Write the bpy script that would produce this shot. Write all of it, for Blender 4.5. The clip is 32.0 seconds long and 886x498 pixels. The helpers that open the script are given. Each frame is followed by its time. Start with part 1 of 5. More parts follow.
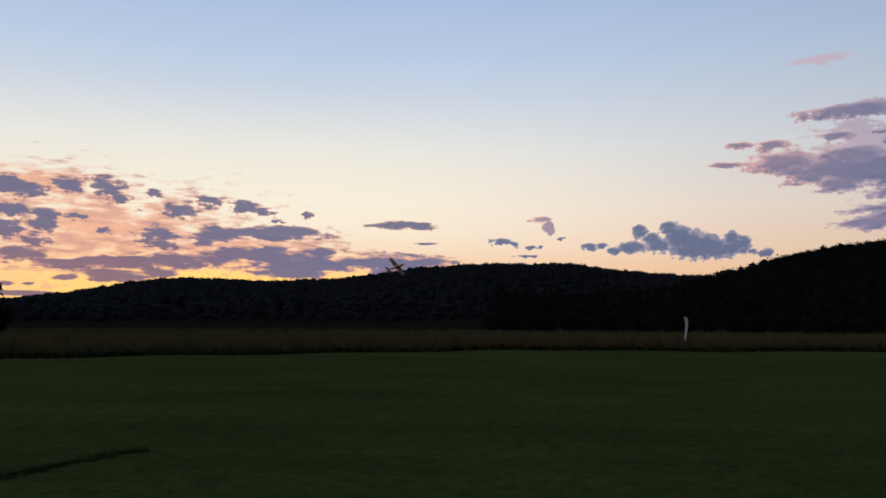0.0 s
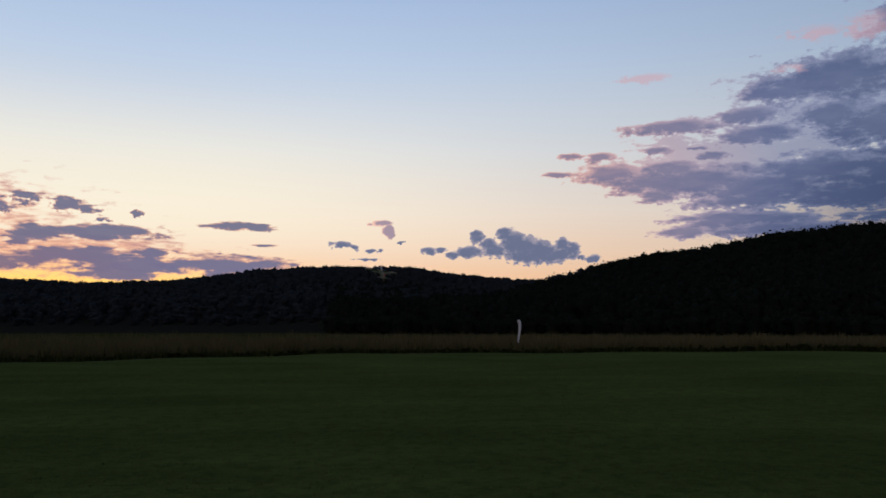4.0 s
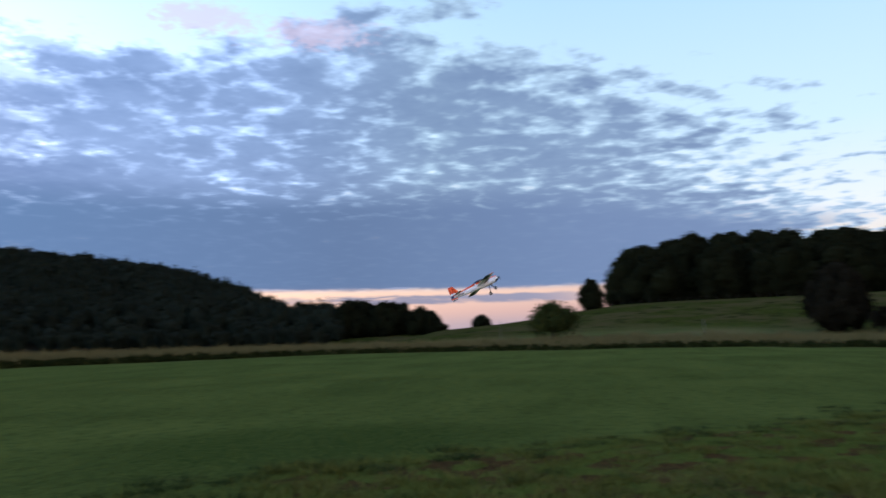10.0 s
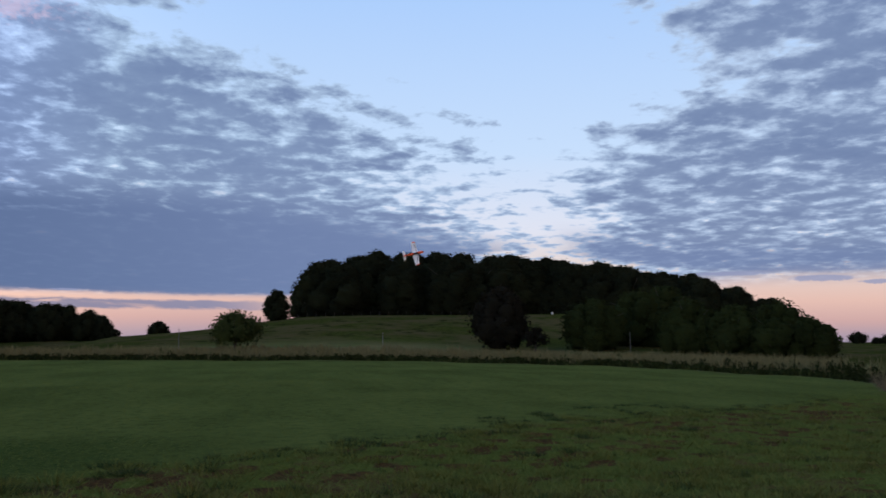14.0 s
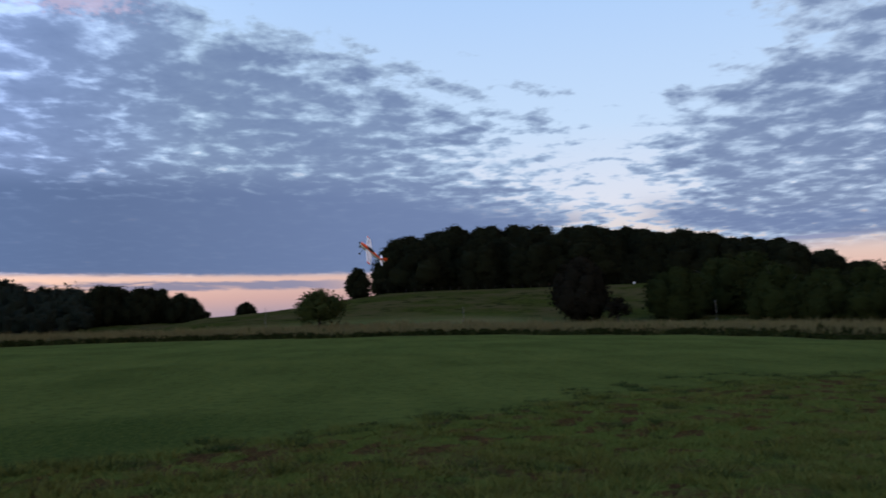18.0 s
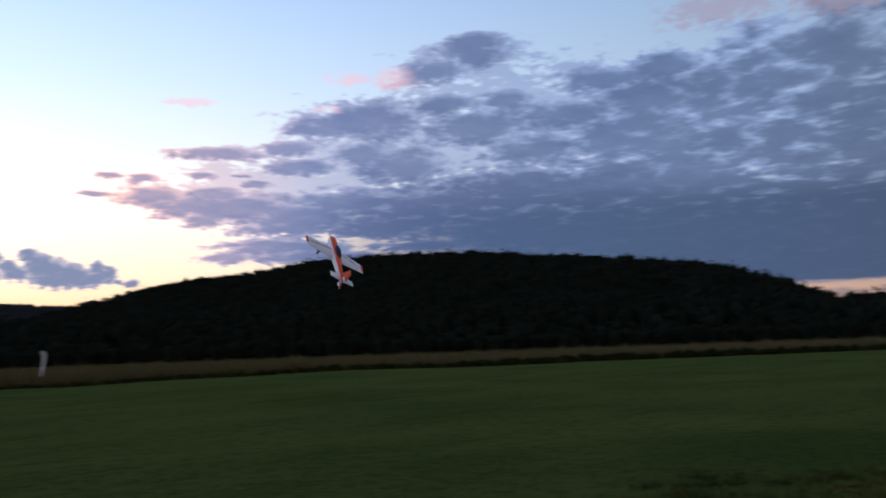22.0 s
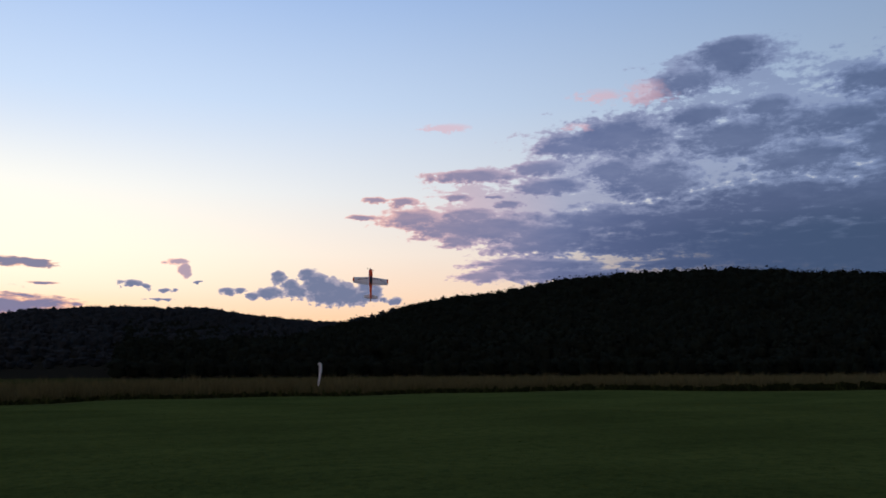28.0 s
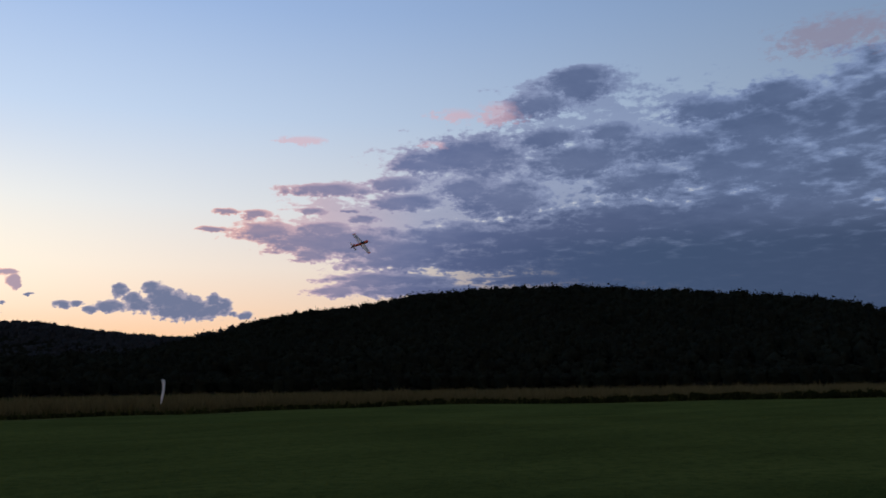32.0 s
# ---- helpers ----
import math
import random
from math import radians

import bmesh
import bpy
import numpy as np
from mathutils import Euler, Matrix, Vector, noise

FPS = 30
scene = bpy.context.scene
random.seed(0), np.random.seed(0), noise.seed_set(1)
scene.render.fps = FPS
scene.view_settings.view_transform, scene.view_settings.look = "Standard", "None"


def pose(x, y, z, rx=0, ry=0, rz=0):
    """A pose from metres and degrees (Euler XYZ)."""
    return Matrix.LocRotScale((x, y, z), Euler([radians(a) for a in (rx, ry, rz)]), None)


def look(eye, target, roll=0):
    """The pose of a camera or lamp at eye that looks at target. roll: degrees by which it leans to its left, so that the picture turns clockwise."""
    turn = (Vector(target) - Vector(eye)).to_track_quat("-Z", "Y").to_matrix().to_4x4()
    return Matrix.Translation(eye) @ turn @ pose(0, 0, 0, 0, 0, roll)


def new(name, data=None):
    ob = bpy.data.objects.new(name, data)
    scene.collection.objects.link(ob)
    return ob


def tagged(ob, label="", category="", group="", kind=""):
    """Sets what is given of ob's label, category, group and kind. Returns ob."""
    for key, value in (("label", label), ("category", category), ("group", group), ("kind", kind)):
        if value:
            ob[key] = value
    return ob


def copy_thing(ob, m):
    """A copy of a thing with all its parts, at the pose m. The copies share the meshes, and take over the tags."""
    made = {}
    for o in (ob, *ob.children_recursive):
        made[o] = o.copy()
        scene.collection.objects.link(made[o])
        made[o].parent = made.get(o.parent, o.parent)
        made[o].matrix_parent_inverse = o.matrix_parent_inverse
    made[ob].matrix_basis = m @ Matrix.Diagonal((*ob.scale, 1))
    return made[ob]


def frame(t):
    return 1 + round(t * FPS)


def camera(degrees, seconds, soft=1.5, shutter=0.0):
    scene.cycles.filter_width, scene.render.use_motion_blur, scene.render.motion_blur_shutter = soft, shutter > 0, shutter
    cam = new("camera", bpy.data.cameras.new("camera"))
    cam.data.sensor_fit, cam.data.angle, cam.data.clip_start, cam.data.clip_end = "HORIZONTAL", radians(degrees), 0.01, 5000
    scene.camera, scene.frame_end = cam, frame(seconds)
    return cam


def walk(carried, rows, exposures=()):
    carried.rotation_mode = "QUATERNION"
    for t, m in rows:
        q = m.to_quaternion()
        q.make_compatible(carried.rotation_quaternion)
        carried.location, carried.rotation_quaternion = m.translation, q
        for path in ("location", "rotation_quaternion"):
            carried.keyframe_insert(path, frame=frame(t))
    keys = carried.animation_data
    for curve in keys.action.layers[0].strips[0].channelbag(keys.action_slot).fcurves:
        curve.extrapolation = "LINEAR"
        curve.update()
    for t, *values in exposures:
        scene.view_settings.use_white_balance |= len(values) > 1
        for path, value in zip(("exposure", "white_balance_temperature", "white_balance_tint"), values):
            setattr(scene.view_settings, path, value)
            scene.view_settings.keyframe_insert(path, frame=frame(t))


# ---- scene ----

# ---- camera: one standpoint on the mown strip, turned by hand to follow the model aeroplane ----
EYE = Vector((0.0, 0.0, 1.65))
cam = camera(56.65, 32.0, soft=1.6, shutter=0.5)


def aim(bearing, up, roll):
    """Bearing from +y towards +x, elevation and lean, in degrees."""
    b, e = radians(bearing), radians(up)
    way = Vector((math.sin(b) * math.cos(e), math.cos(b) * math.cos(e), math.sin(e)))
    return look(EYE, EYE + way * 10, roll)


def carry_camera():
    walk(cam, [(t, aim(b, e, r)) for t, b, e, r in (
        (0, -0.02, 5.07, 0.31), (0.5, 0.99, 5.29, 0.43), (1, 3.26, 5.36, 0.92), (1.5, 5.15, 5.54, 1.09),
        (2, 7.53, 5.66, 1.04), (2.5, 11.48, 5.40, 0.71), (4.5, 11.04, 5.34, 0.00), (5, 10.87, 5.98, 0.47),
        (5.5, 12.13, 6.83, 0.61), (6, 14.31, 7.28, 0.59), (6.5, 20.73, 7.20, 0.60), (7, 26.94, 6.89, 0.83),
        (7.5, 33.96, 6.54, 1.09), (8, 40.26, 6.28, 0.97), (8.5, 46.68, 5.99, 0.37), (9, 55.80, 5.85, -0.02),
        (9.5, 67.83, 5.84, -0.62), (10, 78.64, 5.93, -1.24), (10.5, 87.75, 6.04, -1.42), (11, 94.19, 6.04, -0.37),
        (11.5, 97.19, 5.83, 0.10), (12, 97.08, 5.86, 0.25), (12.5, 96.38, 5.76, 0.33), (13, 97.10, 6.01, 0.56),
        (13.5, 98.56, 6.61, 0.68), (14, 100.17, 6.56, 0.40), (14.5, 102.73, 6.38, 0.05), (16.5, 106.67, 5.62, -0.62),
        (17, 103.94, 5.42, -0.74), (17.5, 99.49, 5.22, -0.91), (18, 94.72, 4.79, -1.11), (18.5, 89.73, 4.77, -1.62),
        (19, 85.69, 5.00, -1.86), (19.5, 85.33, 5.21, -1.56), (20, 81.98, 5.43, -1.36), (20.5, 76.57, 5.77, -1.48),
        (21, 65.91, 6.19, -1.79), (21.5, 53.88, 6.78, -1.67), (22, 42.39, 6.62, -1.91), (22.5, 33.80, 6.89, -1.35),
        (23, 30.47, 7.32, -1.01), (23.5, 29.16, 7.65, -0.91), (24, 28.31, 7.88, -0.79), (24.5, 28.25, 8.19, -0.28),
        (25, 27.58, 8.29, -0.43), (25.5, 27.63, 8.42, -0.63), (27.5, 25.88, 8.39, -0.47), (28, 24.89, 8.23, -0.32),
        (28.5, 22.72, 8.09, -0.55), (29, 22.23, 7.61, -0.19), (29.5, 23.12, 7.77, 0.27), (30, 24.28, 8.13, 0.53),
        (30.5, 26.75, 8.40, 0.19), (31, 31.41, 8.37, -0.56), (31.5, 33.88, 8.96, -0.93), (32, 35.12, 9.16, -0.86),
    )],
        exposures=[(t, stops, 6500, tint) for t, stops, tint in (
            (0, -0.05, 10), (6, 0.0, 10), (7, 0.1, 10), (8, 0.45, 10), (9, 1.06, 9), (9.5, 1.45, 5), (10, 1.75, 3), (10.5, 1.72, 6), (11, 1.66, 9), (13, 1.58, 10), (14, 1.46, 10), (14.5, 1.46, 10), (16.5, 1.48, 9),
            (19, 1.42, 9), (20.5, 1.7, 7), (21, 1.65, 5), (21.5, 1.15, 6), (22, 0.7, 8), (22.5, 0.3, 10), (23, 0.04, 10), (24, 0.08, 10), (25, 0.22, 10), (28, 0.25, 10), (29, 0.08, 10), (30, 0.08, 10), (31, 0.12, 10), (32, 0.15, 10))])


carry_camera()


# ---- sky: after sunset, clear low in the west, a broken deck of cloud to the north and east ----
def lin(r, g, b, gain=1.0):
    """Linear colour from 0..255 display values."""
    return tuple(gain * (c / 255 / 12.92 if c <= 10 else ((c / 255 + 0.055) / 1.055) ** 2.4) for c in (r, g, b)) + (1.0,)


class Net:
    """Small helper to write node trees as formulas."""

    def __init__(self, tree):
        self.tree = tree
        tree.nodes.clear()

    def node(self, kind, **props):
        n = self.tree.nodes.new(kind)
        for k, v in props.items():
            setattr(n, k, v)
        return n

    def put(self, socket, value):
        if isinstance(value, bpy.types.NodeSocket):
            self.tree.links.new(value, socket)
        else:
            socket.default_value = value

    def math(self, op, a, b=0.0, c=0.0, clamp=False):
        n = self.node("ShaderNodeMath", operation=op, use_clamp=clamp)
        for s, v in zip(n.inputs, (a, b, c)):
            self.put(s, v)
        return n.outputs[0]

    def vec(self, op, a, b=(0, 0, 0), out=0):
        n = self.node("ShaderNodeVectorMath", operation=op)
        self.put(n.inputs[0], a)
        self.put(n.inputs[1], b)
        return n.outputs[out]

    def combine(self, x, y, z=0.0):
        n = self.node("ShaderNodeCombineXYZ")
        for s, v in zip(n.inputs, (x, y, z)):
            self.put(s, v)
        return n.outputs[0]

    def noise(self, v, scale, detail=5.0, rough=0.55, warp=0.0, lac=2.0):
        n = self.node("ShaderNodeTexNoise")
        self.put(n.inputs["Vector"], v)
        for k, x in (("Scale", scale), ("Detail", detail), ("Roughness", rough), ("Distortion", warp), ("Lacunarity", lac)):
            self.put(n.inputs[k], x)
        return n.outputs["Fac"]

    def step(self, x, lo, hi, a=0.0, b=1.0):
        n = self.node("ShaderNodeMapRange", interpolation_type="SMOOTHSTEP")
        for s, v in zip(n.inputs, (x, lo, hi, a, b)):
            self.put(s, v)
        return n.outputs[0]

    def ramp(self, x, stops):
        n = self.node("ShaderNodeValToRGB")
        r = n.color_ramp
        while len(r.elements) > 1:
            r.elements.remove(r.elements[-1])
        r.elements[0].position, r.elements[0].color = stops[0]
        for p, c in stops[1:]:
            r.elements.new(p).color = c
        self.put(n.inputs[0], x)
        return n.outputs[0]

    def mix(self, f, a, b, kind="MIX"):
        n = self.node("ShaderNodeMix", data_type="RGBA", blend_type=kind)
        self.put(n.inputs[0], f)
        self.put(n.inputs[6], a)
        self.put(n.inputs[7], b)
        return n.outputs[2]


def make_sky():
    world = bpy.data.worlds.new("evening_sky")
    scene.world = world
    world.use_nodes = True
    n = Net(world.node_tree)
    way = n.vec("NORMALIZE", n.node("ShaderNodeTexCoord").outputs["Generated"])
    sep = n.node("ShaderNodeSeparateXYZ")
    n.put(sep.inputs[0], way)
    x, y, z = sep.outputs
    up = n.math("MULTIPLY", n.math("ARCSINE", z), 57.29578)
    az = n.math("MULTIPLY", n.math("ARCTAN2", x, y), 57.29578)
    spot = n.combine(az, up)
    # clear sky: ramps by height, over 0..60 degrees, for the sunset side and the far side
    h = n.math("DIVIDE", up, 60.0, clamp=True)
    west = n.ramp(h, [(0.0, lin(250, 186, 134)), (0.055, lin(252, 206, 166)), (0.085, lin(250, 218, 190)), (0.13, lin(244, 228, 212)),
                      (0.20, lin(224, 226, 228)), (0.30, lin(190, 208, 232)), (0.42, lin(156, 182, 222)), (0.6, lin(122, 152, 204)), (1.0, lin(84, 116, 178))])
    east = n.ramp(h, [(0.0, lin(150, 142, 166, 0.36)), (0.012, lin(176, 156, 170, 0.36)), (0.026, lin(208, 170, 168, 0.36)), (0.048, lin(230, 192, 180, 0.36)), (0.085, lin(228, 212, 206, 0.36)), (0.13, lin(220, 224, 238, 0.38)),
                      (0.22, lin(196, 219, 248, 0.38)), (0.40, lin(168, 202, 248, 0.38)), (1.0, lin(100, 140, 205, 0.38))])
    off = n.math("ABSOLUTE", n.math("SUBTRACT", n.math("MODULO", n.math("ADD", az, 555.0), 360.0), 180.0))
    # off: angle from the place where the sun went down, at bearing -15
    side = n.step(off, 12.0, 104.0)
    sky = n.mix(side, west, east)
    glow = n.math("MULTIPLY", n.step(off, 23.0, 2.0), n.step(up, 5.4, 2.4))
    sky = n.mix(n.math("MULTIPLY", glow, 0.8), sky, lin(255, 202, 96, 1.35))
    bright = n.math("MULTIPLY", n.step(off, 38.0, 4.0), n.math("MULTIPLY", n.step(up, 3.0, 7.0), n.step(up, 17.0, 8.0)))
    sky = n.mix(n.math("MULTIPLY", bright, 0.55), sky, lin(255, 248, 222, 1.05))
    # cloud: coverage from soft lobes and edges, broken by noise laid on a flat sheet overhead
    def sheet_noise(lift, scale, detail, rough, warp):
        high = n.math("ADD", n.math("MAXIMUM", z, 0.0), 0.10 + lift)
        sheet = n.combine(n.math("DIVIDE", x, high), n.math("DIVIDE", y, high))
        return n.math("SUBTRACT", n.noise(sheet, scale, detail, rough, warp), 0.5)

    def grain(across, tall, detail=6.0, rough=0.62, warp=0.3):
        return n.math("SUBTRACT", n.noise(n.vec("MULTIPLY", way, (across, across, tall)), 1.0, detail, rough, warp), 0.5)

    def total(*terms):
        """Sum of (weight, value) pairs."""
        out = None
        for w, v in terms:
            v = n.math("MULTIPLY", v, w)
            out = v if out is None else n.math("ADD", out, v)
        return out

    coarse = sheet_noise(0.0, 2.2, 4.0, 0.55, 0.3)
    flock = sheet_noise(0.0, 7.6, 6.0, 0.54, 0.15)
    fine = grain(60.0, 150.0)
    puff = grain(120.0, 170.0, warp=0.2)
    strata = grain(11.0, 95.0, 5.0, 0.6, 0.4)

    def lobes(rows, wobble=None, blend=0.4, grow=1.0):
        """Soft ellipses run together: (bearing, height, half width, half height) in degrees."""
        most = None
        here = spot if wobble is None else n.vec("ADD", spot, wobble)
        for a, e, ra, re in rows:
            d = n.vec("MULTIPLY", n.vec("SUBTRACT", here, (a, e, 0.0)), (1 / ra / grow, 1 / re / grow, 0.0))
            r = n.math("SUBTRACT", 1.0, n.vec("LENGTH", d, out=1))
            most = r if most is None else n.math("SMOOTH_MAX", most, r, blend)
        return n.math("MAXIMUM", most, -1.0)

    def table(v, lo, hi, rows):
        """A smooth function of v from a few (place, value) rows; values run from lo to hi."""
        first, last = rows[0][0], rows[-1][0]
        here = n.math("DIVIDE", n.math("SUBTRACT", v, first), last - first, clamp=True)
        grey = n.ramp(here, [((p - first) / (last - first), ((q - lo) / (hi - lo),) * 3 + (1.0,)) for p, q in rows])
        return n.math("ADD", n.math("MULTIPLY", grey, hi - lo), lo)

    def least(*terms):
        out = terms[0]
        for v in terms[1:]:
            out = n.math("MINIMUM", out, v)
        return out

    ragged = n.combine(n.math("MULTIPLY", fine, 1.0), n.math("MULTIPLY", puff, 0.6))
    billow = n.combine(total((1.4, fine), (1.6, flock)), total((0.45, puff), (0.5, fine)))
    # the western end of the deck: a ragged tip, separate lens-shaped clouds above it, a heavy mass below
    west_tip = lobes(((19.2, 10.36, 1.15, 0.21), (20.2, 11.61, 0.9, 0.24), (22.1, 11.5, 1.15, 0.31), (22.7, 10.37, 2.7, 0.69), (25.3, 9.6, 3.15, 0.9), (27, 10.48, 2.35, 0.59),
                      (28.8, 9.6, 4.6, 1.25), (32.3, 9, 4.9, 1.47), (25.8, 8.75, 1.5, 0.56), (27.2, 13.21, 3.25, 0.48), (32.4, 12.41, 3.05, 0.66), (31.9, 13.7, 2.35, 0.58),
                      (29.5, 11.25, 1.3, 0.28), (25.8, 11.76, 1.4, 0.27), (28.5, 11.78, 0.85, 0.17)), billow, 0.4, 1.1)
    west_heads = lobes(((37.6, 15.5, 3.6, 1.42), (34.2, 15.07, 2.15, 0.82), (39.8, 12.3, 2.95, 1.44), (36.7, 13.3, 2.15, 0.96), (45, 14.9, 3.95, 1.19), (42.9, 16.56, 2.6, 0.66),
                        (47.1, 16.64, 1.8, 0.71), (44.9, 19.8, 2.45, 1.03), (45.3, 20.65, 1.9, 0.63), (42.1, 18.9, 2.6, 0.85), (49.2, 13.2, 3.5, 1.05), (51.6, 15.4, 4.05, 0.89),
                        (54.2, 17.5, 3.3, 0.8), (57, 15.8, 3.15, 1.1), (58.5, 17.9, 2.55, 0.89), (57.8, 12.7, 3.1, 0.98), (54.2, 13.5, 2.65, 0.81)), billow, 0.35, 1.32)
    west_mass = lobes(((41.4, 9.5, 7.1, 1.91), (48.1, 10.5, 7.05, 2.12), (54.3, 10.1, 6.8, 2.54), (58.9, 10.1, 4.95, 3.05), (50.5, 7.7, 9.3, 1.83), (29.8, 6.96, 3.4, 0.66),
                       (27.7, 6.26, 2.2, 0.45), (32.6, 7.0, 3.6, 0.42), (37.9, 8.25, 5.2, 0.86), (35.9, 9.9, 4.2, 1.25), (33.0, 6.3, 5.0, 0.5), (41.0, 6.85, 4.0, 0.3), (31.5, 8.2, 4.0, 0.55)), billow, 0.4, 1.12)
    thin_sheet = lobes(((39, 13.2, 9.5, 3.6), (48, 14.6, 10, 4.6), (31, 10.8, 8.0, 2.4), (44, 19.4, 5.0, 1.7), (37, 9.6, 8, 1.6), (57, 15, 9, 4.5)), billow)
    west_deck = n.math("MAXIMUM", n.math("MAXIMUM", west_tip, west_heads), west_mass)
    wb = total((1.1, west_deck), (1.2, flock), (1.1, fine), (0.9, puff), (0.3, strata))
    thin = n.math("MINIMUM", total((0.75, thin_sheet), (1.3, flock), (0.9, fine), (0.6, puff), (0.4, coarse)), 0.18)
    wb = n.math("SMOOTH_MAX", wb, n.math("SUBTRACT", thin, 0.02), 0.12)
    # the main deck, thinning southwards and upwards into separate small clouds
    south_edge = table(up, 60.0, 110.0, ((3, 108), (6.7, 107.5), (8, 105.5), (10, 103.5), (13.6, 101), (15.8, 97), (18, 91.5), (19, 87), (20.5, 80), (24, 80), (30, 86), (45, 100)))
    upper_edge = table(az, 10.0, 40.0, ((46, 14.0), (53, 17.6), (60, 19.2), (68, 21.5), (75, 23.5), (84, 40)))
    main_deck = least(n.math("DIVIDE", n.math("SUBTRACT", south_edge, az), 22.0), n.math("DIVIDE", n.math("SUBTRACT", upper_edge, up), 4.0), n.math("DIVIDE", n.math("SUBTRACT", az, 49.0), 9.0), 0.58)
    main_deck = n.math("MAXIMUM", main_deck, -1.2)
    mb = total((1.0, main_deck), (2.4, flock), (0.6, coarse), (0.5, fine), (0.25, strata))
    # the deck in the east, in level sheets
    round_az = n.math("MODULO", n.math("ADD", az, 420.0), 360.0)
    north_edge = table(up, 100.0, 125.0, ((4, 113), (5.2, 112), (6.3, 108), (8, 110.5), (10, 108), (11.5, 108.4), (13, 110), (15, 112), (17.3, 118), (18.5, 118), (20, 114.8), (25, 114), (40, 108)))
    east_deck = least(n.math("DIVIDE", n.math("SUBTRACT", n.math("SUBTRACT", round_az, 60.0), north_edge), 9.0), n.math("DIVIDE", n.math("SUBTRACT", 290.0, round_az), 20.0), 0.52)
    east_deck = n.math("MAXIMUM", east_deck, -1.2)
    eb = total((1.0, east_deck), (2.3, flock), (0.8, coarse), (0.45, fine), (0.45, strata))
    body = n.math("MAXIMUM", n.math("MAXIMUM", wb, mb), eb)
    cover = n.math("MULTIPLY", n.step(body, -0.05, 0.24), n.step(up, n.step(az, 106.0, 124.0, 2.8, 3.6), n.step(az, 106.0, 124.0, 3.7, 5.6)))
    # tone inside the cloud: pale where it thins, darker in the folds
    deep = n.step(body, n.step(az, 52.0, 64.0, -0.08, 0.02), n.step(az, 52.0, 64.0, 0.72, 0.66))
    thick = total((0.78, deep), (0.30, flock), (0.40, coarse), (0.15, fine))
    heavy = n.math("MULTIPLY", n.math("MULTIPLY", n.step(az, 66.0, 46.0), n.step(az, 26.0, 42.0)), n.step(up, 14.0, 8.0))
    thick = n.math("ADD", thick, n.math("MULTIPLY", heavy, 0.30), clamp=True)
    turn = n.math("DIVIDE", az, 120.0, clamp=True)
    lit = n.ramp(turn, [(0.0, lin(240, 200, 182)), (0.17, lin(232, 180, 170)), (0.22, lin(196, 170, 182)), (0.28, lin(150, 154, 182)), (0.36, lin(132, 145, 178)), (0.46, lin(120, 137, 174)), (0.55, lin(122, 140, 176)), (0.65, lin(166, 191, 220, 0.40)), (1.0, lin(178, 199, 228, 0.38))])
    core = n.ramp(turn, [(0.0, lin(128, 128, 156)), (0.18, lin(102, 108, 144)), (0.27, lin(80, 94, 136)), (0.36, lin(66, 81, 118)), (0.44, lin(60, 77, 112)), (0.62, lin(93, 113, 154, 0.40)), (0.86, lin(99, 118, 160, 0.38)), (1.0, lin(92, 112, 154, 0.38))])
    sky = n.mix(n.math("MULTIPLY", cover, 0.95), sky, n.mix(thick, lit, core))
    # a smooth bank low in the north-east, with a level foot
    ripple = n.math("ADD", up, n.math("ADD", n.math("MULTIPLY", fine, 0.25), n.math("MULTIPLY", coarse, 0.4)))
    foot = n.math("SUBTRACT", ripple, n.step(az, 88.0, 108.0, 0.0, 3.6))
    crown = table(az, 4.0, 14.0, ((60, 10.5), (84, 10.5), (96, 9.0), (108, 6.6)))
    bank = n.math("MULTIPLY", n.math("MULTIPLY", n.step(foot, 3.02, 3.36), n.step(n.math("SUBTRACT", ripple, crown), 0.6, -2.2)), n.math("MULTIPLY", n.step(az, 28.0, 46.0), n.step(az, 109.0, 104.0)))
    sill = table(az, 3.0, 8.0, ((107, 6.4), (110, 5.8), (114, 5.2), (122, 4.6), (135, 4.4)))
    bank_east = n.math("MULTIPLY", n.math("MULTIPLY", n.step(n.math("SUBTRACT", ripple, sill), -0.05, 0.35), n.step(n.math("SUBTRACT", ripple, sill), 2.6, 0.9)), n.math("MULTIPLY", n.step(az, 107.0, 112.0), n.step(total((1.2, strata), (1.0, fine)), -0.4, 0.0, 0.35, 1.0)))
    strand = n.math("MULTIPLY", n.step(n.math("ABSOLUTE", n.math("SUBTRACT", foot, 2.45)), 0.40, 0.2), n.math("MULTIPLY", n.step(az, 62.0, 70.0), n.step(az, 92.0, 84.0)))
    bank = n.math("MAXIMUM", n.math("MAXIMUM", bank, n.math("MULTIPLY", bank_east, 0.8)), n.math("MULTIPLY", n.math("MULTIPLY", strand, 0.8), n.step(n.math("ADD", coarse, n.step(az, 66.0, 84.0, -0.1, 0.2)), -0.15, 0.1)))
    bank_tone = n.ramp(turn, [(0.0, lin(86, 98, 140)), (0.30, lin(66, 80, 115)), (0.42, lin(60, 77, 106)), (0.60, lin(91, 110, 148, 0.40)), (0.74, lin(105, 123, 162, 0.40)), (0.86, lin(113, 131, 170, 0.39)), (1.0, lin(112, 130, 170, 0.38))])
    bank_tone = n.mix(n.math("MULTIPLY", n.step(flock, 0.0, -0.28, 0.0, 0.5), n.step(up, 7.0, 10.5)), bank_tone, lit)
    sky = n.mix(n.math("MULTIPLY", bank, 0.96), sky, bank_tone)
